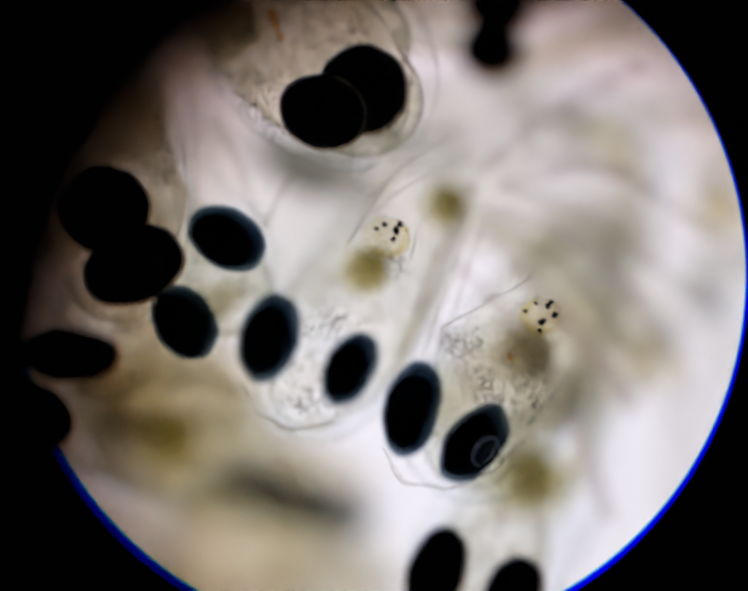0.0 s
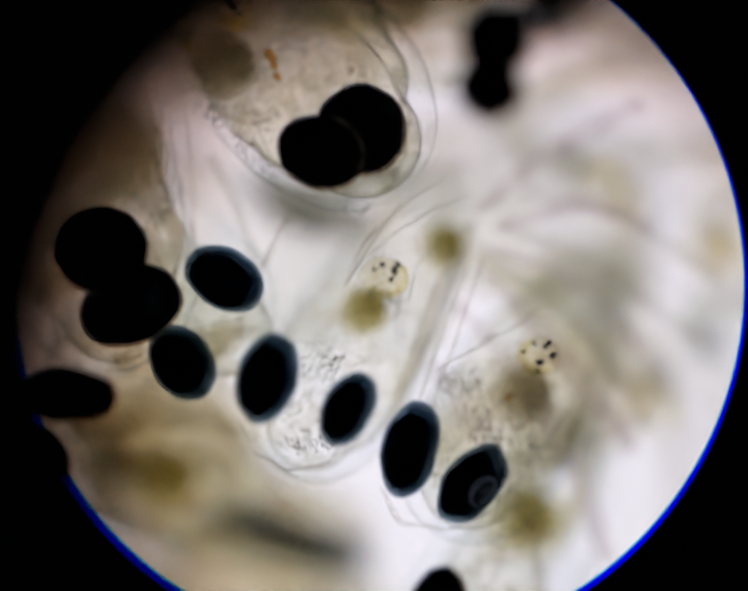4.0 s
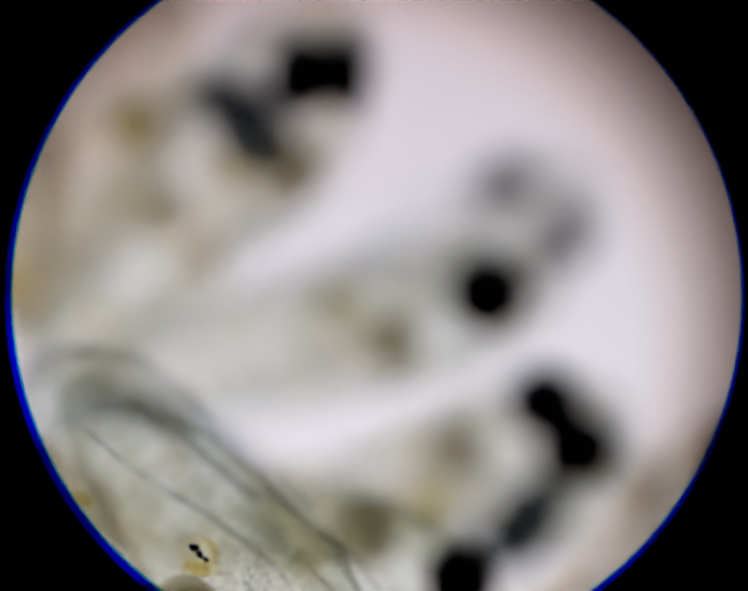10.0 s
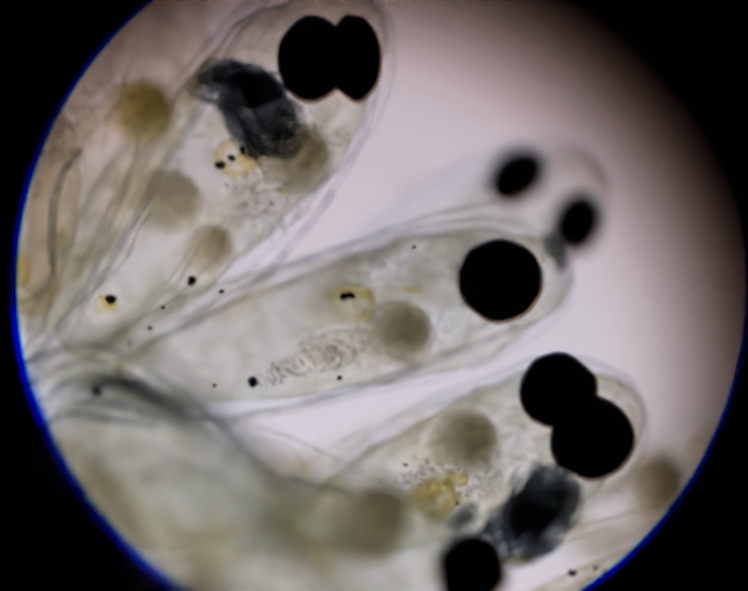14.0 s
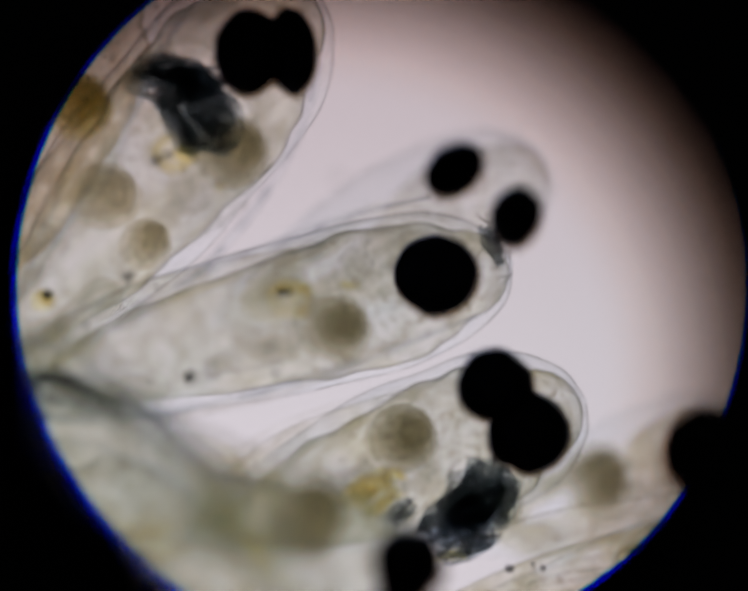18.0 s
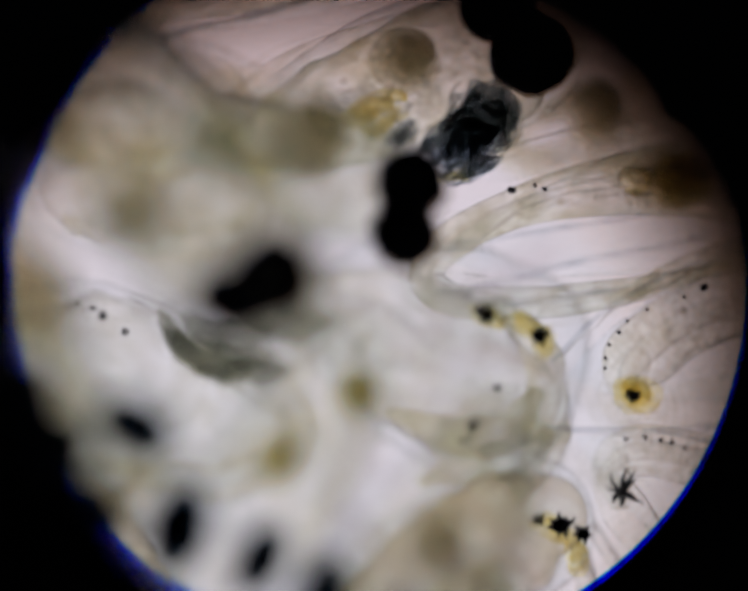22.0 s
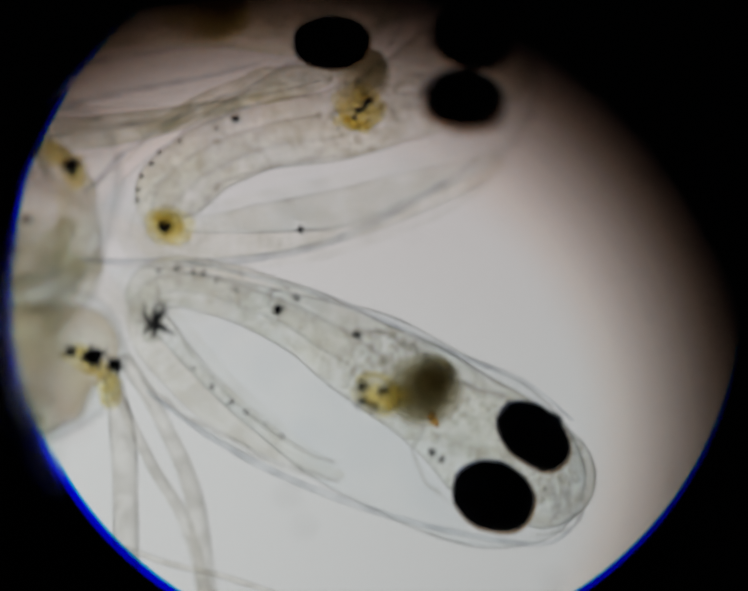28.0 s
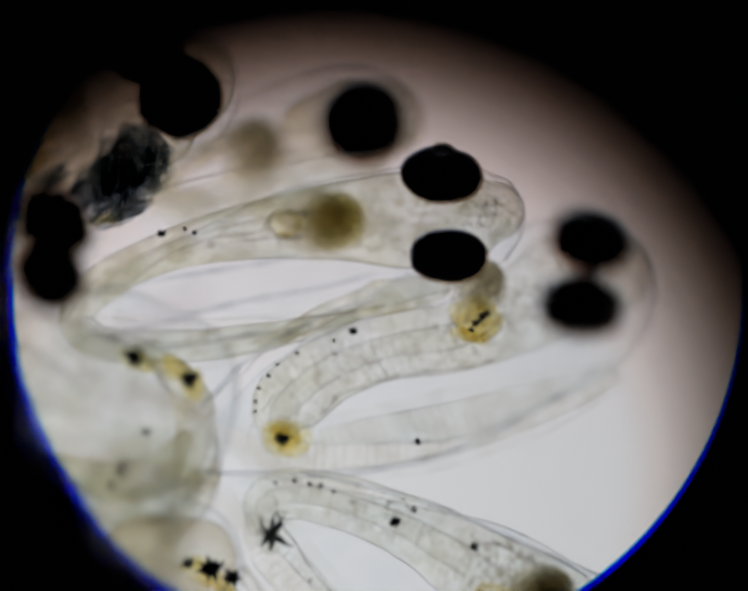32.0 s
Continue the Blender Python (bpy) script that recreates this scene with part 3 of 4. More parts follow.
# ---- the upper eggs ----
HI = 540
fish_egg("clear fish egg with two overlapping black eyes", (140, -420), (850, 395), 440, 300, HI - 20,
         ((757, 268, HI - 50, 94, 92, 20), (670, 318, HI + 10, 92, 78, 18)), ((462, 136, HI - 40, 62, 0),), ((487, 15, HI, 42),),
         ((480, 5, HI + 20, 11), (492, 20, HI + 20, 9), (505, 30, HI + 20, 7)), side=-1,
         oranges=((565, 115, HI, 16), (572, 135, HI, 12), (580, 160, HI, 10)), yellows=((395, 97, HI - 10, 22, 14, 10), (490, 50, HI - 10, 40, 16, 0), (238, -95, HI - 60, 28, 16, 20), (130, -110, HI - 90, 40, 20, 60), (180, 30, HI - 70, 30, 18, 40)),
         guts=((360, -288, 50, 110, 14, 24), (290, -312, 50, 70, 12, -4)),
         masses=(("tan_lobe", M_PEAT, 0.7, (110, -205, 200, 18), (170, -155, 220, 52), (230, -95, 240, 60), (290, -45, 260, 42), (325, -10, 270, 14)),
                 ("tail_fold", M_TAILFOLD, 0.7, (67, -321, 50, 5), (135, -372, 50, 8), (236, -395, 50, 9), (327, -366, 50, 9), (417, -310, 50, 9), (519, -231, 50, 9), (587, -163, 55, 8), (655, -118, 60, 7), (790, -84, 70, 4)),
                 ("tail_fold", M_TAILFOLD, 0.7, (90, -290, 50, 4), (160, -340, 50, 6), (240, -362, 50, 7), (320, -336, 50, 7), (405, -282, 50, 7), (500, -205, 55, 6), (570, -140, 60, 3)),
                 ("tail_fold", M_TAILFOLD, 0.7, (110, -240, 60, 4), (170, -305, 55, 6), (250, -330, 50, 7), (330, -305, 50, 7), (420, -250, 50, 6), (500, -180, 55, 3)),
                 ("tail_streak", M_DARKGUT, 0.5, (300, -325, 50, 4), (345, -308, 50, 12), (430, -275, 50, 14), (519, -231, 55, 4)),
                 ("tail_streak", M_DARKGUT, 0.5, (205, -272, 50, 4), (280, -274, 45, 12), (360, -252, 45, 12), (450, -218, 50, 4)),
                 ("tail_streak", M_DARKGUT, 0.5, (130, -215, 60, 4), (190, -245, 50, 9), (270, -240, 50, 10), (380, -225, 50, 4)),
                 ("tail_fold", M_TAILFOLD, 0.7, (86, -296, 280, 5), (156, -380, 280, 8), (296, -408, 290, 9), (435, -338, 300, 9), (575, -185, 340, 8), (715, -45, 400, 7), (854, 53, 440, 5)),
                 ("tail_fold", M_TAILFOLD, 0.7, (150, -215, 330, 5), (250, -275, 330, 8), (340, -282, 340, 9), (420, -247, 350, 9), (500, -182, 370, 8), (610, -95, 390, 6)),
                 ("tail_fold", M_FOLD, 0.7, (245, -245, HI - 30, 5), (373, -145, HI - 20, 8), (523, -52, HI - 15, 8), (650, 48, HI - 15, 7), (690, 110, HI - 20, 4))),
         stars=((252, -296, 65, 13, 6),), seams=((1, -95, 30),), flesh=M_DENSE, beads=260, seed=1, fat=True, taper=0.36,
         folds=((HI - 10, 3.4, (690, 15), (760, 85), (820, 150), (856, 235), (850, 320), (825, 372)), (HI, 2.8, (715, 40), (790, 120), (838, 200), (846, 290), (838, 340)),
                (HI, 2.0, (500, 205), (545, 280), (575, 350), (640, 402)), (HI - 60, 2.4, (330, -300), (470, -210), (600, -90), (690, 20)), (300, 4, (200, -330), (330, -300), (460, -180), (560, -90), (700, 40)),
                (60, 2.6, (540, -238), (650, -200), (745, -163), (850, -112), (953, -61))),
         creases=((130, -60, HI - 70, 60, 90, 20), (220, 60, HI - 60, 60, 60, 40), (440, 230, HI - 10, 90, 22, 40), (530, 320, HI, 70, 22, 45), (550, 250, HI, 40, 60, 50), (600, 90, HI, 60, 50, 40), (740, 150, HI, 60, 40, 40), (520, 120, HI, 50, 40, 60), (800, 350, HI - 10, 30, 30, 0)))
fish_egg("clear fish egg with large touching black eyes", (40, -80), (270, 770), 410, 300, HI - 20,
         ((210, 522, HI - 20, 97, 92, 0), (273, 638, HI - 40, 110, 82, -25)), ((250, 315, HI - 90, 85, 2),), (),
         (), oranges=((100, 290, HI - 80, 22),), yellows=((150, 335, HI - 60, 36, 18, 40),), seams=((0, 35, 120), (1, 150, 215)), flesh=M_TAN, beads=260, seed=2, fat=True, teal=True,
         folds=((HI - 10, 2.2, (330, 200), (362, 300), (378, 400), (392, 510), (380, 610), (320, 705), (250, 740)), (HI - 20, 2, (110, 690), (180, 735), (250, 745), (310, 725)),
                (HI, 1.5, (75, 443), (110, 446), (150, 432), (165, 428)), (HI - 30, 2, (35, 640), (80, 715), (150, 770), (230, 795))),
         creases=((340, 430, HI - 20, 30, 60, 20), (150, 450, HI, 40, 20, 0), (330, 260, HI - 20, 40, 70, 20), (120, 690, HI - 20, 50, 30, 20)))
fish_egg("clear fish egg partly under another egg", (120, 330), (520, 740), 330, 150, HI - 80,
         ((470, 582, HI - 40, 86, 62, 28), (380, 757, HI - 40, 82, 64, 55)), soft_eyes=True, flesh=M_FLESH, seed=3)
fish_egg("clear fish egg with oval black eyes set apart", (960, 330), (600, 985), 330, 150, HI - 50,
         ((557, 790, HI - 110, 62, 96, 17), (728, 856, HI - 110, 52, 82, 28)), ((760, 652, HI - 190, 44, 1),), ((805, 580, HI, 50),),
         ((783, 562, HI + 15, 5), (800, 553, HI + 15, 6), (825, 566, HI + 15, 9), (832, 553, HI + 15, 7), (818, 584, HI + 15, 6)), soft_eyes=True, flesh=M_CLEAR, beads=200, seed=4, fat=True,
         folds=((HI - 40, 2, (985, 405), (900, 440), (820, 490), (760, 540), (722, 595)), (HI - 20, 2, (850, 640), (870, 560), (930, 480)), (HI - 40, 3.2, (500, 880), (540, 950), (610, 985), (690, 965))),
         creases=((820, 625, HI, 40, 30, 60), (690, 760, HI - 40, 50, 50, 40), (640, 930, HI - 40, 60, 30, 0)))
fish_egg("clear fish egg with slanted oval black eyes", (1290, 500), (920, 1105), 350, 120, HI - 20,
         ((858, 940, HI - 70, 58, 102, 14), (988, 1012, HI - 60, 58, 92, 38)), ((1095, 830, HI - 170, 56, 0),), ((1130, 745, HI, 46),),
         ((1095, 735, HI + 15, 5), (1118, 718, HI + 15, 5), (1142, 724, HI + 15, 7), (1157, 742, HI + 15, 8), (1130, 757, HI + 15, 9), (1150, 716, HI + 15, 6), (1126, 776, HI + 15, 5)),
         oranges=((1063, 832, HI, 9),), lenses=((1, 1012, 1030, HI + 4, 22, True),), soft_eyes=True, flesh=M_CLEAR, beads=260, seed=5, fat=True,
         folds=((HI - 10, 3, (918, 770), (1000, 722), (1070, 690), (1135, 640)), (HI, 3.2, (1110, 870), (1118, 930), (1095, 1000), (1030, 1070), (930, 1110), (840, 1090), (795, 1020)),
                (HI, 1.8, (920, 775), (925, 812), (960, 832), (1002, 805), (985, 770)), (HI, 2.2, (1066, 850), (1072, 900), (1100, 885), (1112, 840)), (HI - 20, 2, (1200, 820), (1180, 880), (1120, 950))),
         creases=((960, 800, HI, 45, 35, 0), (1110, 860, HI, 45, 50, 30), (1050, 900, HI, 40, 60, 30), (1000, 880, HI, 40, 40, 0), (1120, 930, HI, 40, 40, 30)))
fish_egg("clear fish egg cut off by the field edge", (720, 1160), (20, 850), 340, 100, HI - 130,
         ((130, 826, HI - 130, 110, 55, 4), (50, 965, HI - 130, 85, 75, 0)), ((330, 1010, 150, 66, 1), (200, 985, -60, 70, 0)), (), (),
         guts=((600, 1132, -10, 150, 36, 12),), oranges=((250, 960, 260, 16),), flesh=M_TAN, seed=6, fat=True,
         masses=(("tan_lobe", M_PEAT, 0.8, (150, 900, 300, 18), (260, 862, 300, 50), (380, 855, 300, 46), (480, 900, 280, 18)),
                 ("tan_lobe", M_PEAT, 0.8, (230, 760, 330, 14), (330, 770, 330, 38), (440, 720, 330, 38), (500, 690, 330, 14))))
fish_egg("clear fish egg with black eyes below the others", (1260, 820), (930, 1420), 350, 60, HI - 120,
         ((910, 1278, HI - 130, 62, 95, 22), (1070, 1325, HI - 130, 60, 80, 30)), ((1105, 1095, 160, 66, 1),), seed=7)
fish_egg("clear fish egg with stacked round black eyes", (560, -120), (1090, 150), 290, 150, 280,
         ((1040, 76, 190, 76, 80, 0), (1027, 179, 170, 71, 73, 0)), ((830, -24, 200, 68, 0),), ((725, 36, 200, 40),), flesh=M_DENSE, seed=8, fat=True)
fish_egg("milky fish egg base with spotted tail fold", (820, 300), (1385, 540), 460, 90, 40, (), ((925, 515, 260, 42, 1),), (),
         ((1220, 500, 40, 8), (1150, 610, 60, 10)), stars=((1196, 348, 30, 17, 6), (1310, 392, 20, 17, 6), (1170, 577, 60, 13, 5)), flesh=M_CLEAR, seed=17, beads=0, taper=0.4,
         yellows=((1205, 356, 20, 40, 20, 20), (1280, 370, 10, 46, 22, 30), (1318, 410, 10, 24, 40, -20)), folds=((20, 3.5, (1090, 300), (1180, 298), (1270, 335), (1335, 405), (1365, 490), (1372, 580), (1350, 680)),),
         masses=(("grey_rim", M_FLESH, 0.6, (1200, 330, -20, 12), (1290, 390, -20, 34), (1330, 500, -20, 44), (1320, 620, -20, 44), (1270, 730, -20, 20)),
                 ("grey_rim", M_FLESH, 0.6, (1000, 560, 20, 14), (1130, 600, 10, 40), (1240, 590, 0, 44), (1300, 520, 0, 20)),
                 ("grey_rim", M_FLESH, 0.6, (1060, 690, 20, 12), (1180, 660, 10, 38), (1280, 650, 0, 36), (1330, 600, 0, 14))),
         body=((1250, 520, 20, 105), (1190, 500, 30, 150), (1110, 460, 50, 165), (1010, 405, 80, 150), (920, 350, 100, 110), (850, 315, 110, 60)))
fish_egg("milky fish egg base with yellow and black fold", (830, 990), (1412, 730), 310, 60, 0, (), (), (), (),
         stars=((1355, 790, -20, 20, 7), (1400, 808, -20, 15, 6), (1310, 778, -20, 10, 6)), flesh=M_TAN, seed=18, beads=0, fat=True,
         yellows=((1360, 800, -40, 60, 22, 25), (1395, 850, -40, 26, 40, -10)))

fish_egg("pale fish egg deep in the cluster", (760, 160), (180, -60), 380, -120, -150, (), flesh=M_CLEAR, seed=21, beads=0, fat=True)
fish_egg("pale fish egg deep in the cluster", (860, 1330), (130, 1240), 400, -80, -60, (), flesh=M_TAN, seed=22, beads=0, fat=True)
fish_egg("pale fish egg deep in the cluster", (860, 620), (120, 430), 420, -160, -140, (), flesh=M_CLEAR, seed=23, beads=0, fat=True,
         spots=((345, 325, 0, 6), (375, 335, 0, 6), (395, 350, 0, 9), (440, 385, 0, 8)), masses=(("dark_fold", M_OLIVE, 0.6, (512, 342, 0, 5), (540, 395, 10, 20), (590, 435, 40, 30), (660, 450, 90, 30), (750, 440, 150, 12)),
                 ("dark_fold", M_OLIVE, 0.6, (530, 380, 10, 8), (575, 430, 30, 22), (640, 462, 60, 26), (720, 470, 100, 20), (780, 460, 140, 8)),
                 ("dark_fold", M_OLIVE, 0.6, (640, 330, 60, 10), (720, 362, 80, 34), (800, 380, 120, 34), (870, 362, 150, 12)),
                 ("dark_fold", M_OLIVE, 0.6, (560, 360, 60, 8), (610, 395, 80, 24), (680, 405, 120, 28), (760, 400, 160, 12))))

fish_egg("pale fish egg deep in the cluster", (240, 1420), (760, 1060), 400, -100, -60, (), flesh=M_TAN, seed=24, beads=0, fat=True)
fish_egg("tan fish egg under the larger eggs", (560, 960), (60, 720), 380, 60, 120, (), flesh=M_TAN, seed=28, beads=0, fat=True)
fish_egg("tan fish egg under the larger eggs", (520, 1080), (90, 880), 330, 40, 60, (), flesh=M_TAN, seed=29, beads=0, fat=True)
fish_egg("pale fish egg under the larger eggs", (40, 640), (90, 0), 380, 160, 200, (), flesh=M_CLEAR, seed=25, beads=0, fat=True)

fish_egg("pale fish egg deep in the cluster", (720, -40), (110, -190), 380, 20, 0, (), flesh=M_CLEAR, seed=26, beads=0, fat=True)

# ---- the outer eggs ----
fish_egg("clear fish egg with dark blue gut and paired black eyes", (110, -290), (830, -1140), 400, -60, -80,
         ((705, -990, 0, 72, 92, 5), (794, -993, 0, 56, 90, -5)), ((672, -780, -30, 64, 0), (404, -690, -60, 60, 2), (486, -590, -100, 46, 2)), ((550, -784, 20, 48),),
         ((512, -768, 30, 11), (535, -783, 30, 9), (560, -799, 30, 8), (452, -525, 30, 10), (515, -503, 20, 6), (392, -469, 20, 4), (365, -426, 20, 5), (325, -399, 20, 5)),
         guts=((598, -868, -60, 88, 66, 48), (552, -936, -50, 86, 42, 4), (575, -815, -70, 40, 16, 80)), yellows=((575, -780, 10, 26, 20, 0), (645, -712, 10, 10, 6, 0)), flesh=M_FLESH, beads=260, seed=9,
         folds=((5, 2.2, (300, -760), (270, -640), (215, -450), (180, -380)), (10, 2, (400, -745), (340, -660), (260, -520), (215, -440)), (10, 1.8, (372, -800), (330, -700), (250, -540)),
                (10, 3, (540, -660), (500, -570), (450, -515), (280, -395)), (10, 3, (370, -675), (300, -555), (160, -425)), (15, 3, (470, -600), (420, -520), (330, -440), (240, -375)), (15, 2, (440, -870), (500, -930), (560, -990), (620, -1060)), (5, 2, (470, -640), (430, -560), (330, -450), (240, -370))), fat=True, taper=0.45,
         masses=(("capsule_edge", M_FOLD, 0.8, (110, -355, 0, 5), (250, -515, 0, 9), (350, -685, 0, 9), (390, -765, 0, 10), (470, -885, 0, 10), (550, -1035, 0, 8), (610, -1115, 0, 5)),
                 ("capsule_edge", M_FOLD, 0.8, (300, -365, 0, 5), (530, -475, 0, 9), (650, -585, 0, 9), (750, -715, 0, 9), (815, -835, 0, 8), (850, -960, 0, 4)),
                 ("crackled_lobe", M_CRACKLE, 0.6, (520, -620, 0, 26), (590, -655, 0, 46), (660, -690, 0, 38), (700, -715, 0, 18))),
         creases=((590, -690, 20, 85, 60, 60), (600, -700, 20, 80, 50, 10), (640, -860, 20, 80, 60, 30), (720, -830, 10, 60, 50, 0)))
fish_egg("clear fish egg with one round black eye showing", (160, -290), (1256, -552), 325, -60, -80,
         ((1100, -526, 0, 88, 86, 10), (1090, -530, -120, 80, 76, 0)), ((888, -413, -10, 60, 0),), ((788, -478, 10, 50),),
         ((770, -492, 25, 10), (786, -496, 25, 9), (580, -313, 20, 11), (500, -306, 20, 5), (762, -321, 20, 6), (918, -596, 20, 4)),
         yellows=((790, -500, 0, 48, 10, -5), (915, -505, 0, 24, 6, 5)), folds=((-95, 2, (892, -560), (915, -585), (950, -580), (962, -545), (940, -520), (908, -528)), (-95, 2.4, (1180, -655), (1225, -625), (1252, -575), (1248, -525), (1215, -480))),
         guts=((1215, -588, -110, 44, 16, 62),), masses=(("crackled_lobe", M_CRACKLE, 0.6, (650, -340, 0, 18), (705, -365, 0, 36), (770, -390, 0, 34), (815, -410, 0, 14)), ("capsule_edge", M_FOLD, 0.8, (420, -235, 0, 4), (620, -255, 0, 8), (860, -320, 0, 9), (1050, -390, -20, 7), (1180, -440, -60, 4)),
                 ("capsule_edge", M_FOLD, 0.8, (420, -440, 0, 4), (600, -530, 0, 7), (800, -610, -20, 7), (950, -660, -50, 6), (1080, -690, -80, 4))), beads=240, seed=10, fat=True, taper=0.34, creases=((735, -375, 20, 75, 34, -15), (745, -370, 20, 60, 30, 10), (830, -560, 20, 60, 40, -10), (640, -330, 10, 50, 24, -20), (1222, -580, -95, 60, 22, 70)))
fish_egg("clear fish egg with dark gut and touching black eyes", (560, 30), (1410, -265), 340, -60, -80,
         ((1220, -294, 10, 80, 80, 0), (1290, -196, -10, 88, 88, 0)), ((1025, -184, -80, 62, 0),), ((965, -70, -10, 45),),
         ((900, -140, 20, 4), (1010, -60, 20, 4), (935, -79, 25, 3), (1064, -88, 25, 2.5), (1011, -130, 25, 3), (947, -145, 25, 3), (1028, -75, 25, 3), (986, -99, 25, 3), (1040, -34, 25, 4)),
         guts=((1190, -56, -80, 78, 64, -62), (1140, -14, -80, 76, 50, -40), (1172, 50, -70, 60, 16, -26), (1176, 46, -80, 44, 12, -26), (1020, -36, -90, 36, 11, -42), (1030, -22, -90, 30, 8, -40)), yellows=((1000, -60, -10, 40, 10, -40), (1140, 60, -20, 40, 10, -15), (950, -85, -40, 60, 26, -30), (1015, -110, -20, 26, 12, 20)),
         flesh=M_DENSE, beads=380, seed=11, fat=True, creases=((920, -110, 15, 60, 40, -30), (990, -80, 15, 60, 40, -30), (960, -120, 10, 70, 36, -20), (1060, -130, 10, 50, 50, 30)))
fish_egg("clear fish egg with blurred black eyes further down", (620, -420), (1330, -760), 300, -230, -260,
         ((1134, -746, -265, 70, 54, -38), (1264, -646, -265, 54, 68, 24)), flesh=M_CLEAR, seed=12)
fish_egg("tan fish egg at the rim of the cluster", (90, -400), (430, -1200), 330, -120, -140,
         (), ((340, -884, -160, 62, 1),), (), ((282, -487, 0, 12),), yellows=((275, -480, -10, 26, 20, 0),), masses=(("capsule_edge", M_FOLD, 0.8, (120, -370, 0, 4), (230, -515, 0, 7), (280, -635, 0, 7), (325, -765, 0, 6), (350, -850, 0, 3)),), flesh=M_TAN, seed=19, fat=True)
fish_egg("tan fish egg with dark edge", (140, -400), (20, -1000), 320, -60, -40, (), (), (), (), yellows=((70, -535, -20, 46, 52, 0),),
         masses=(("dark_edge", M_DARKGUT, 0.8, (165, -530, 0, 4), (158, -600, 0, 8), (164, -690, 0, 10), (185, -755, 0, 8), (220, -800, 0, 4)),),
         folds=((0, 4, (60, -475), (120, -490), (155, -515), (162, -560)), (5, 3, (70, -720), (120, -790), (190, -800), (215, -785)), (0, 2.5, (215, -790), (160, -850), (140, -900)), (0, 3, (100, -380), (140, -430), (165, -520)), (0, 2.5, (230, -820), (300, -900), (330, -1000))),
         creases=((170, -820, 0, 60, 60, 0), (260, -900, 0, 60, 90, 20)), flesh=M_TAN, seed=20, fat=True)
fish_egg("clear fish egg with ochre yolk and oval eyes", (1090, 225), (2015, 35), 280, -80, -60,
         ((1839, -35, -50, 86, 58, 4), (1852, 136, -50, 83, 55, -2)), ((1612, 62, -170, 56, 1), (1570, 66, -200, 66, 2)), ((1510, 66, -70, 34),),
         ((1250, 88, -40, 9), (1300, 78, -50, 5), (1320, 86, -50, 5)), lenses=((0, 1840, -78, -35, 30, False),),
         folds=((-66, 5, (1552, 48), (1515, 38), (1478, 52), (1470, 72), (1490, 92), (1530, 98), (1556, 90)), (-50, 2.2, (1112, 44), (1242, -1), (1392, -41), (1552, -66), (1712, -86)), (-50, 2, (1192, 184), (1262, 134), (1342, 99), (1472, 79)), (-40, 2.2, (1932, -41), (1982, -16), (2007, 49), (1992, 119), (1952, 159)), (-50, 1.8, (1150, 260), (1200, 268))),
         masses=(("tail_edge", M_FOLD, 0.8, (1120, 205, -140, 4), (1238, 186, -140, 6), (1388, 162, -140, 6), (1538, 138, -140, 4)), ("tail_edge", M_FOLD, 0.8, (1150, 300, -140, 4), (1290, 262, -140, 7), (1440, 228, -140, 7), (1590, 200, -140, 6), (1700, 172, -140, 3)),
                 ("tail_edge", M_FOLD, 0.8, (1200, 332, -140, 4), (1330, 318, -140, 6), (1450, 298, -140, 6), (1570, 284, -140, 3))),
         creases=((1930, 30, -50, 40, 40, 0),), flesh=M_FLESH, beads=200, seed=13,
         body=((1950, 40, -60, 62), (1880, 50, -60, 105), (1760, 58, -60, 100), (1600, 65, -60, 80), (1420, 85, -60, 58), (1260, 125, -60, 44),
               (1130, 190, -60, 40), (1070, 260, -60, 36), (1120, 315, -60, 36), (1260, 325, -60, 36), (1420, 312, -60, 32), (1560, 285, -60, 22), (1700, 245, -60, 8)))
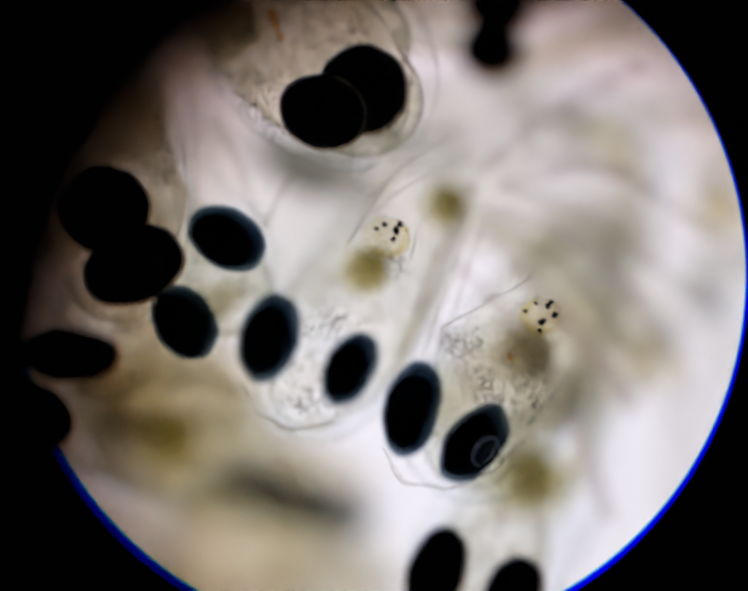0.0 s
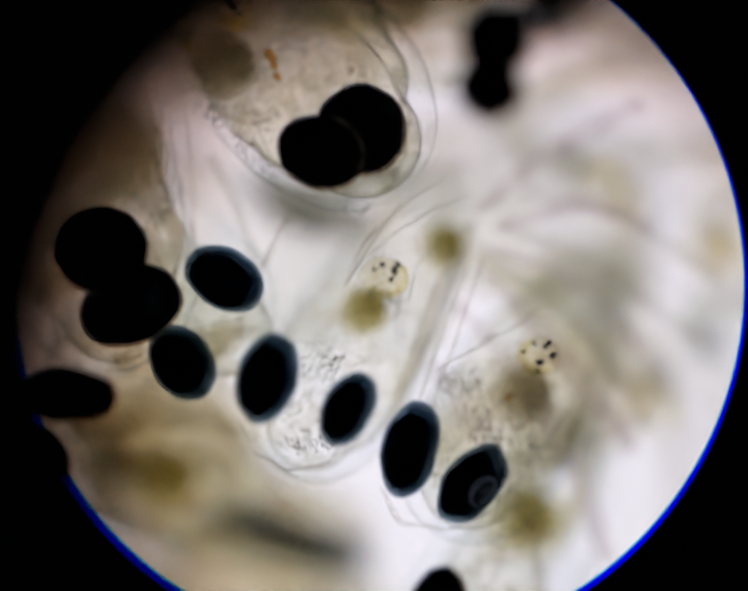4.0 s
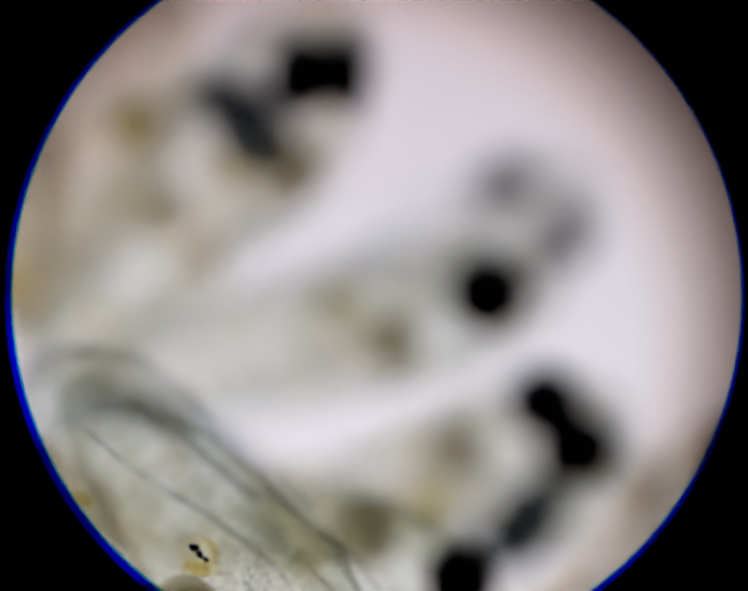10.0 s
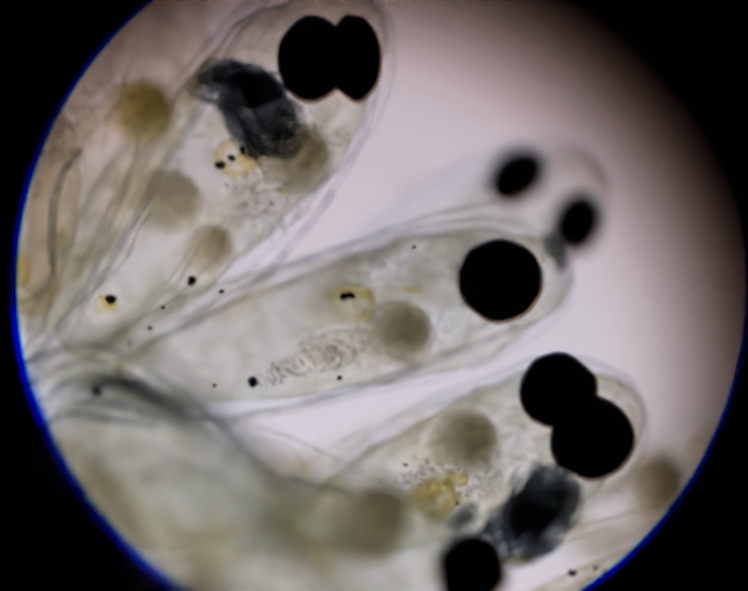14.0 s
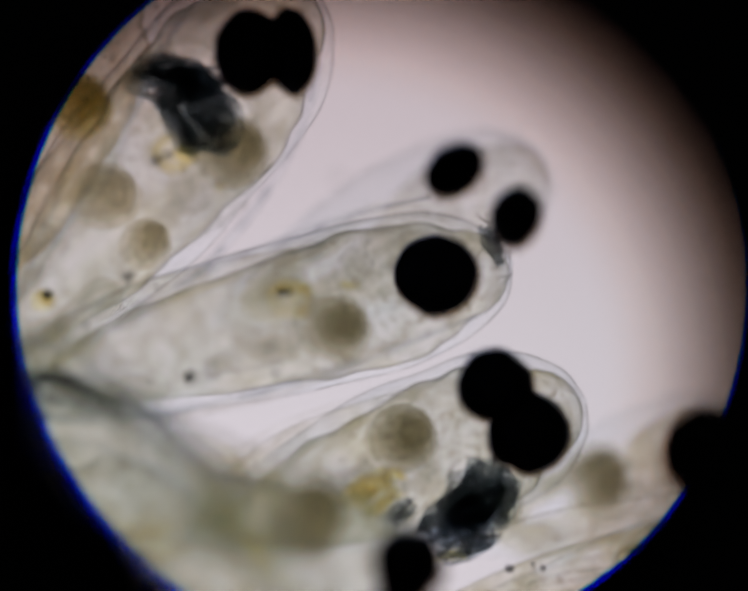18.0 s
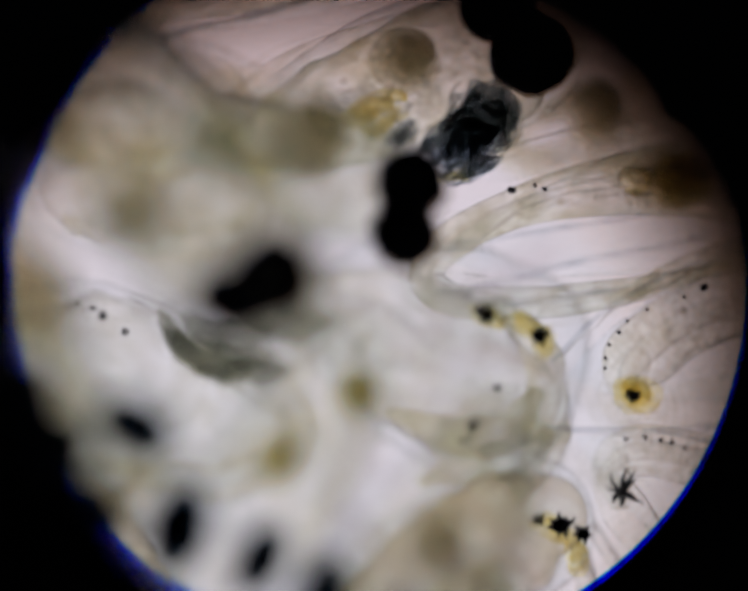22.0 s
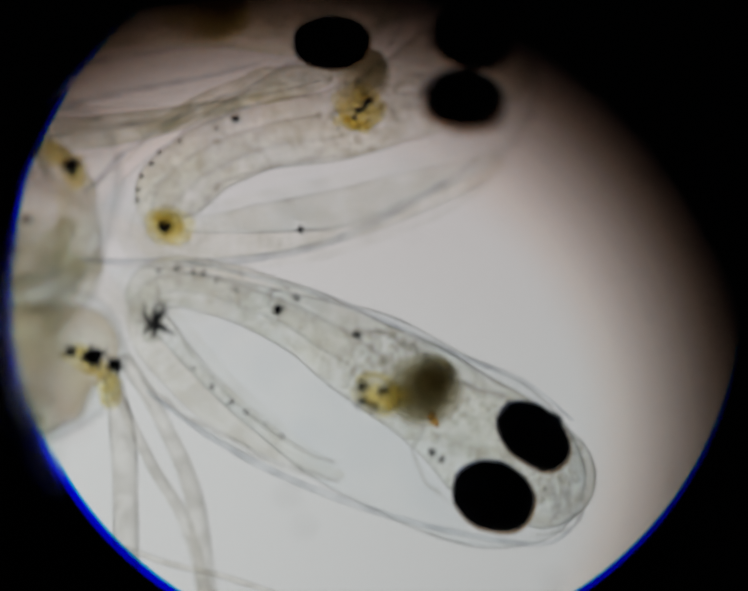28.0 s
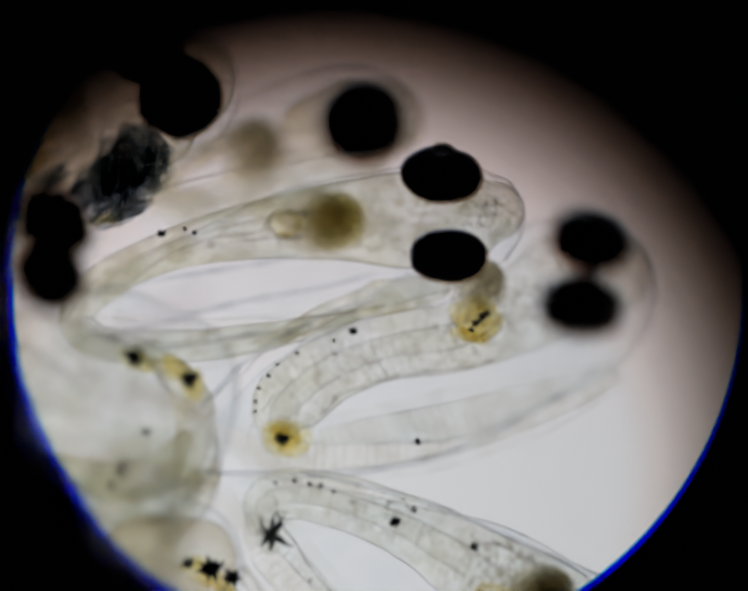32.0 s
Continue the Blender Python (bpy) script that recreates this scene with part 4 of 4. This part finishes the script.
fish_egg("clear fish egg with curled tail and yellow ring spot", (1370, 480), (2280, 135), 375, -60, -230,
         ((2155, 100, -320, 94, 70, 10), (2133, 240, -320, 94, 70, 5)), ((1915, 195, -120, 50, 0),), ((1912, 272, -70, 50),),
         ((1505, 517, -5, 15), (1653, 292, -30, 9), (1788, 524, -40, 7), (1923, 262, -30, 10), (1910, 275, -30, 9), (1900, 290, -30, 7), (1932, 255, -30, 8),
          (1612, 312, -40, 4), (1535, 338, -40, 4), (1493, 362, -40, 4), (1475, 386, -40, 5), (1455, 412, -40, 4), (1447, 440, -40, 4), (1447, 462, -40, 4)), seed=14,
         yellows=((1510, 515, -20, 50, 40, 10), (1505, 510, -30, 36, 28, 40), (1905, 300, -80, 45, 14, 10), (1908, 270, -90, 50, 46, 0)), flesh=M_CLEAR, bands=60, beads=140, bow=34,
         masses=(("capsule_edge", M_FOLD, 1.0, (1330, 588, -80, 4), (1430, 592, -80, 8), (1540, 594, -90, 9), (1690, 584, -110, 8), (1857, 546, -140, 8), (2007, 476, -170, 7), (2157, 376, -200, 4)),
                 ("upper_flesh", M_FLESH, 0.7, (1450, 320, -60, 8), (1540, 285, -65, 20), (1640, 246, -75, 30), (1740, 216, -90, 36), (1830, 200, -110, 26)),
                 ("capsule_edge", M_FOLD, 1.0, (1335, 450, -70, 4), (1440, 345, -70, 6), (1560, 275, -70, 6), (1657, 235, -80, 4))),
         folds=((-50, 3.4, (1587, 463), (1637, 420), (1727, 391), (1807, 379), (1907, 366), (1990, 345)), (-50, 2.2, (1357, 438), (1457, 343), (1577, 283), (1697, 228))),
         body=((2200, 165, -230, 90), (2110, 190, -215, 112), (1990, 252, -150, 90), (1877, 300, -100, 76), (1727, 325, -75, 70), (1600, 373, -65, 73), (1508, 452, -60, 70),
               (1485, 525, -60, 54), (1575, 542, -60, 46), (1717, 523, -60, 54), (1857, 495, -60, 54), (1987, 460, -60, 48), (2110, 420, -60, 36), (2190, 390, -60, 22)))
fish_egg("clear fish egg with curled tail and star spot", (1385, 606), (2376, 1105), 376, -60, -60,
         ((2277, 955, -50, 90, 60, 42), (2193, 1083, -50, 90, 72, 25)), ((2050, 856, -150, 66, 0), (2030, 872, -180, 56, 0), (2070, 830, -130, 34, 2)), ((1942, 868, -120, 52),),
         ((1741, 691, -20, 12), (1907, 743, -20, 9), (1780, 666, -20, 7), (1914, 852, -190, 15), (1960, 862, -190, 14), (1914, 888, -190, 12), (1938, 898, -190, 10),
          (2063, 990, -20, 8), (2083, 1006, -20, 7), (1562, 815, -20, 4), (1602, 852, -20, 5), (1642, 887, -20, 5), (1674, 906, -20, 5), (1714, 932, -20, 4), (1749, 956, -20, 4),
          (1490, 610, -20, 4), (1530, 606, -20, 5), (1562, 612, -20, 5), (1585, 615, -20, 5), (1612, 628, -20, 4), (1653, 650, -20, 4)), seed=15,
         stars=((1482, 720, -20, 15, 11),), oranges=((2066, 922, -40, 16),), yellows=((1945, 885, -190, 46, 32, 20), (1985, 870, -180, 34, 26, 0)),
         lenses=((0, 2318, 925, -40, 22, False),),
         masses=(("capsule_edge", M_FOLD, 1.0, (1467, 863, -70, 4), (1607, 963, -70, 7), (1757, 1043, -70, 8), (1957, 1118, -70, 7), (2157, 1168, -70, 6), (2307, 1180, -70, 5), (2380, 1120, -70, 3)),
                 ("capsule_edge", M_FOLD, 1.0, (1540, 588, -70, 3), (1657, 613, -70, 5), (1807, 653, -70, 6), (1957, 713, -70, 6), (2107, 783, -70, 6), (2257, 843, -70, 5), (2357, 923, -70, 3))),
         folds=((-50, 2.2, (2342, 933), (2382, 1013), (2392, 1083), (2362, 1148), (2277, 1165)), (-50, 1.8, (2317, 1003), (2352, 1053), (2347, 1103), (2307, 1133)), (-45, 2.4, (1507, 705), (1569, 797), (1641, 880), (1734, 952), (1816, 998), (1867, 1012)), (-45, 2.6, (1456, 839), (1538, 911), (1620, 952), (1734, 1014), (1867, 1052)), (-40, 3.4, (1900, 735), (1960, 740), (2047, 788), (2100, 830), (2160, 862), (2220, 872)), (-40, 2.4, (1947, 733), (2027, 768), (2097, 828), (2157, 858), (2217, 868)), (-40, 2, (2047, 933), (2019, 983), (2052, 1058), (2107, 1098)), (-40, 2.2, (1722, 683), (1727, 651), (1757, 643), (1772, 668))),
         creases=((2050, 800, -30, 70, 30, 35), (2330, 1090, -50, 40, 40, 0)), flesh=M_CLEAR, bands=64, beads=420, bow=12, taper=0.72,
         body=((2300, 1040, -60, 108), (2220, 1000, -60, 130), (2080, 890, -60, 108), (1900, 780, -60, 85), (1740, 690, -60, 65), (1560, 635, -60, 54),
               (1470, 655, -60, 48), (1475, 740, -60, 48), (1600, 880, -60, 44), (1750, 985, -60, 26), (1870, 1040, -60, 6)))
fish_egg("clear fish egg blurred behind with round eye", (1150, 40), (1790, -190), 300, -260, -260, ((1674, -152, -320, 94, 95, 0),), ((1434, -94, -320, 62, 0),), seed=16)


# ---- threads that tie the eggs together ----
def thread(label, *lines, material=None):
    root = tagged(new("egg_thread"), label, "egg thread", "threads of the egg cluster")
    o = place(*lines[0][0][:3])
    root.location = o
    for pts in lines:
        add("strand", *tube_data(pts, 40, 12, 0.6, 0.15, int(pts[0][0])), material or M_THREAD, root, "", o)


thread("pale glassy threads hanging from the egg bases", ((1385, 800, -130, 16), (1412, 950, -130, 26), (1420, 1150, -140, 28), (1415, 1400, -160, 28)),
       ((1420, 800, -130, 16), (1500, 930, -140, 16), (1560, 1080, -150, 20), (1590, 1300, -170, 22)), ((1380, 820, -130, 10), (1470, 1010, -140, 12), (1545, 1140, -150, 13), (1600, 1330, -165, 14)))
thread("thin clear threads between upper eggs", ((330, 60, 380, 4), (370, 180, 400, 4), (395, 330, 410, 4), (404, 520, 400, 3)), ((440, 330, 360, 9), (490, 430, 360, 10), (540, 560, 340, 8)),
       ((620, 440, 380, 5), (570, 510, 390, 5), (540, 580, 390, 4)))
thread("fine slanting threads between the upper eggs", ((547, 558, 470, 3), (590, 470, 475, 3), (645, 398, 470, 2)), ((718, 601, 500, 3), (770, 520, 500, 3), (830, 440, 490, 3), (930, 372, 450, 2)),
       ((880, 830, 470, 4), (930, 680, 480, 4), (985, 540, 470, 3)), ((905, 850, 440, 3), (960, 690, 450, 4), (1012, 540, 440, 3)), ((700, 520, 480, 2), (760, 440, 480, 3), (850, 370, 460, 2)))
thread("pale blurred threads under the upper eggs", ((1050, 470, 240, 16), (1250, 560, 240, 18), (1470, 720, 220, 14)), ((1010, 520, 250, 14), (1200, 680, 250, 16), (1350, 880, 230, 14)),
       ((1100, 400, 230, 14), (1300, 450, 230, 16), (1500, 580, 210, 12)))
thread("broad pale strands fanning out under the eggs", ((1000, 440, 320, 10), (1180, 300, 320, 25), (1330, 220, 300, 22)), ((1040, 480, 310, 9), (1210, 430, 300, 22), (1350, 470, 290, 19)),
       ((1040, 520, 310, 10), (1200, 580, 300, 25), (1330, 720, 280, 22)), ((1010, 560, 330, 10), (1140, 700, 320, 27), (1240, 830, 300, 27), (1320, 930, 280, 18)),
       ((960, 640, 330, 10), (1110, 820, 310, 25), (1200, 980, 290, 27), (1270, 1160, 260, 19)), ((900, 760, 300, 9), (1020, 940, 290, 22), (1120, 1120, 270, 22)), material=M_PINK)
thread("clear egg edge below the hanging threads", ((1420, 1190, -60, 5), (1500, 1220, -60, 6), (1640, 1255, -65, 6), (1770, 1300, -70, 5)))
thread("bluish clear thread beside the upper eggs", ((980, 480, 380, 18), (920, 620, 400, 20), (870, 740, 400, 18), (820, 860, 390, 10)), ((830, 440, 420, 4), (770, 500, 430, 4), (730, 570, 430, 4)))
thread("thin yellowish fibre across the outer eggs", ((1095, 66, 20, 2), (1190, 20, 25, 2.4), (1300, -34, 20, 1.5)), ((1110, 82, 0, 2), (1220, 30, 0, 2), (1330, -10, -10, 1.5)))
thread("greenish clear thread between outer eggs", ((520, -230, 10, 8), (760, -280, 0, 10), (950, -360, 0, 8), (1130, -430, 0, 4)))


# ---- dust on the slide ----
def dust():
    rng = random.Random(4)
    for x, y, r in ((2107, 698, 3), (2447, 616, 6), (1757, 1083, 9), (1792, 1148, 8), (2587, 1043, 8), (2314, 1262, 8), (1990, 903, 5), (2340, 215, 5), (890, -731, 8), (1566, -561, 4), (2017, 525, 5)):
        o = place(x, y, -420)
        ob = add("dust_speck", *blob_data((x, y, -420 + r * 0.4), (r, r * 0.7, r * 0.5), rng.uniform(0, 180), 10, 6, 0.6, x), M_DUST, None, "", o)
        ob.location = o
        tagged(ob, "tiny grey dust speck lying on the glass slide", "dust speck", "dust on the slide")


dust()


def motions():
    """The field stop stays in the plane in focus, the eyepiece rim hangs above it; both go with the lens."""
    stop_rows, rim_rows = [], []
    for t, ox, oy, high, sx, sy, vx, vy in ROUTE:
        p = place(sx - ox, sy - oy, high)
        stop_rows.append((t, pose(*p)))
        p = place(784 - ox + (vx - 784) * 0.96, 619 - oy + (vy - 619) * 0.96, high + 1500)
        rim_rows.append((t, pose(*p)))
    walk(field_stop, stop_rows)
    walk(eyepiece_rim, rim_rows)


motions()
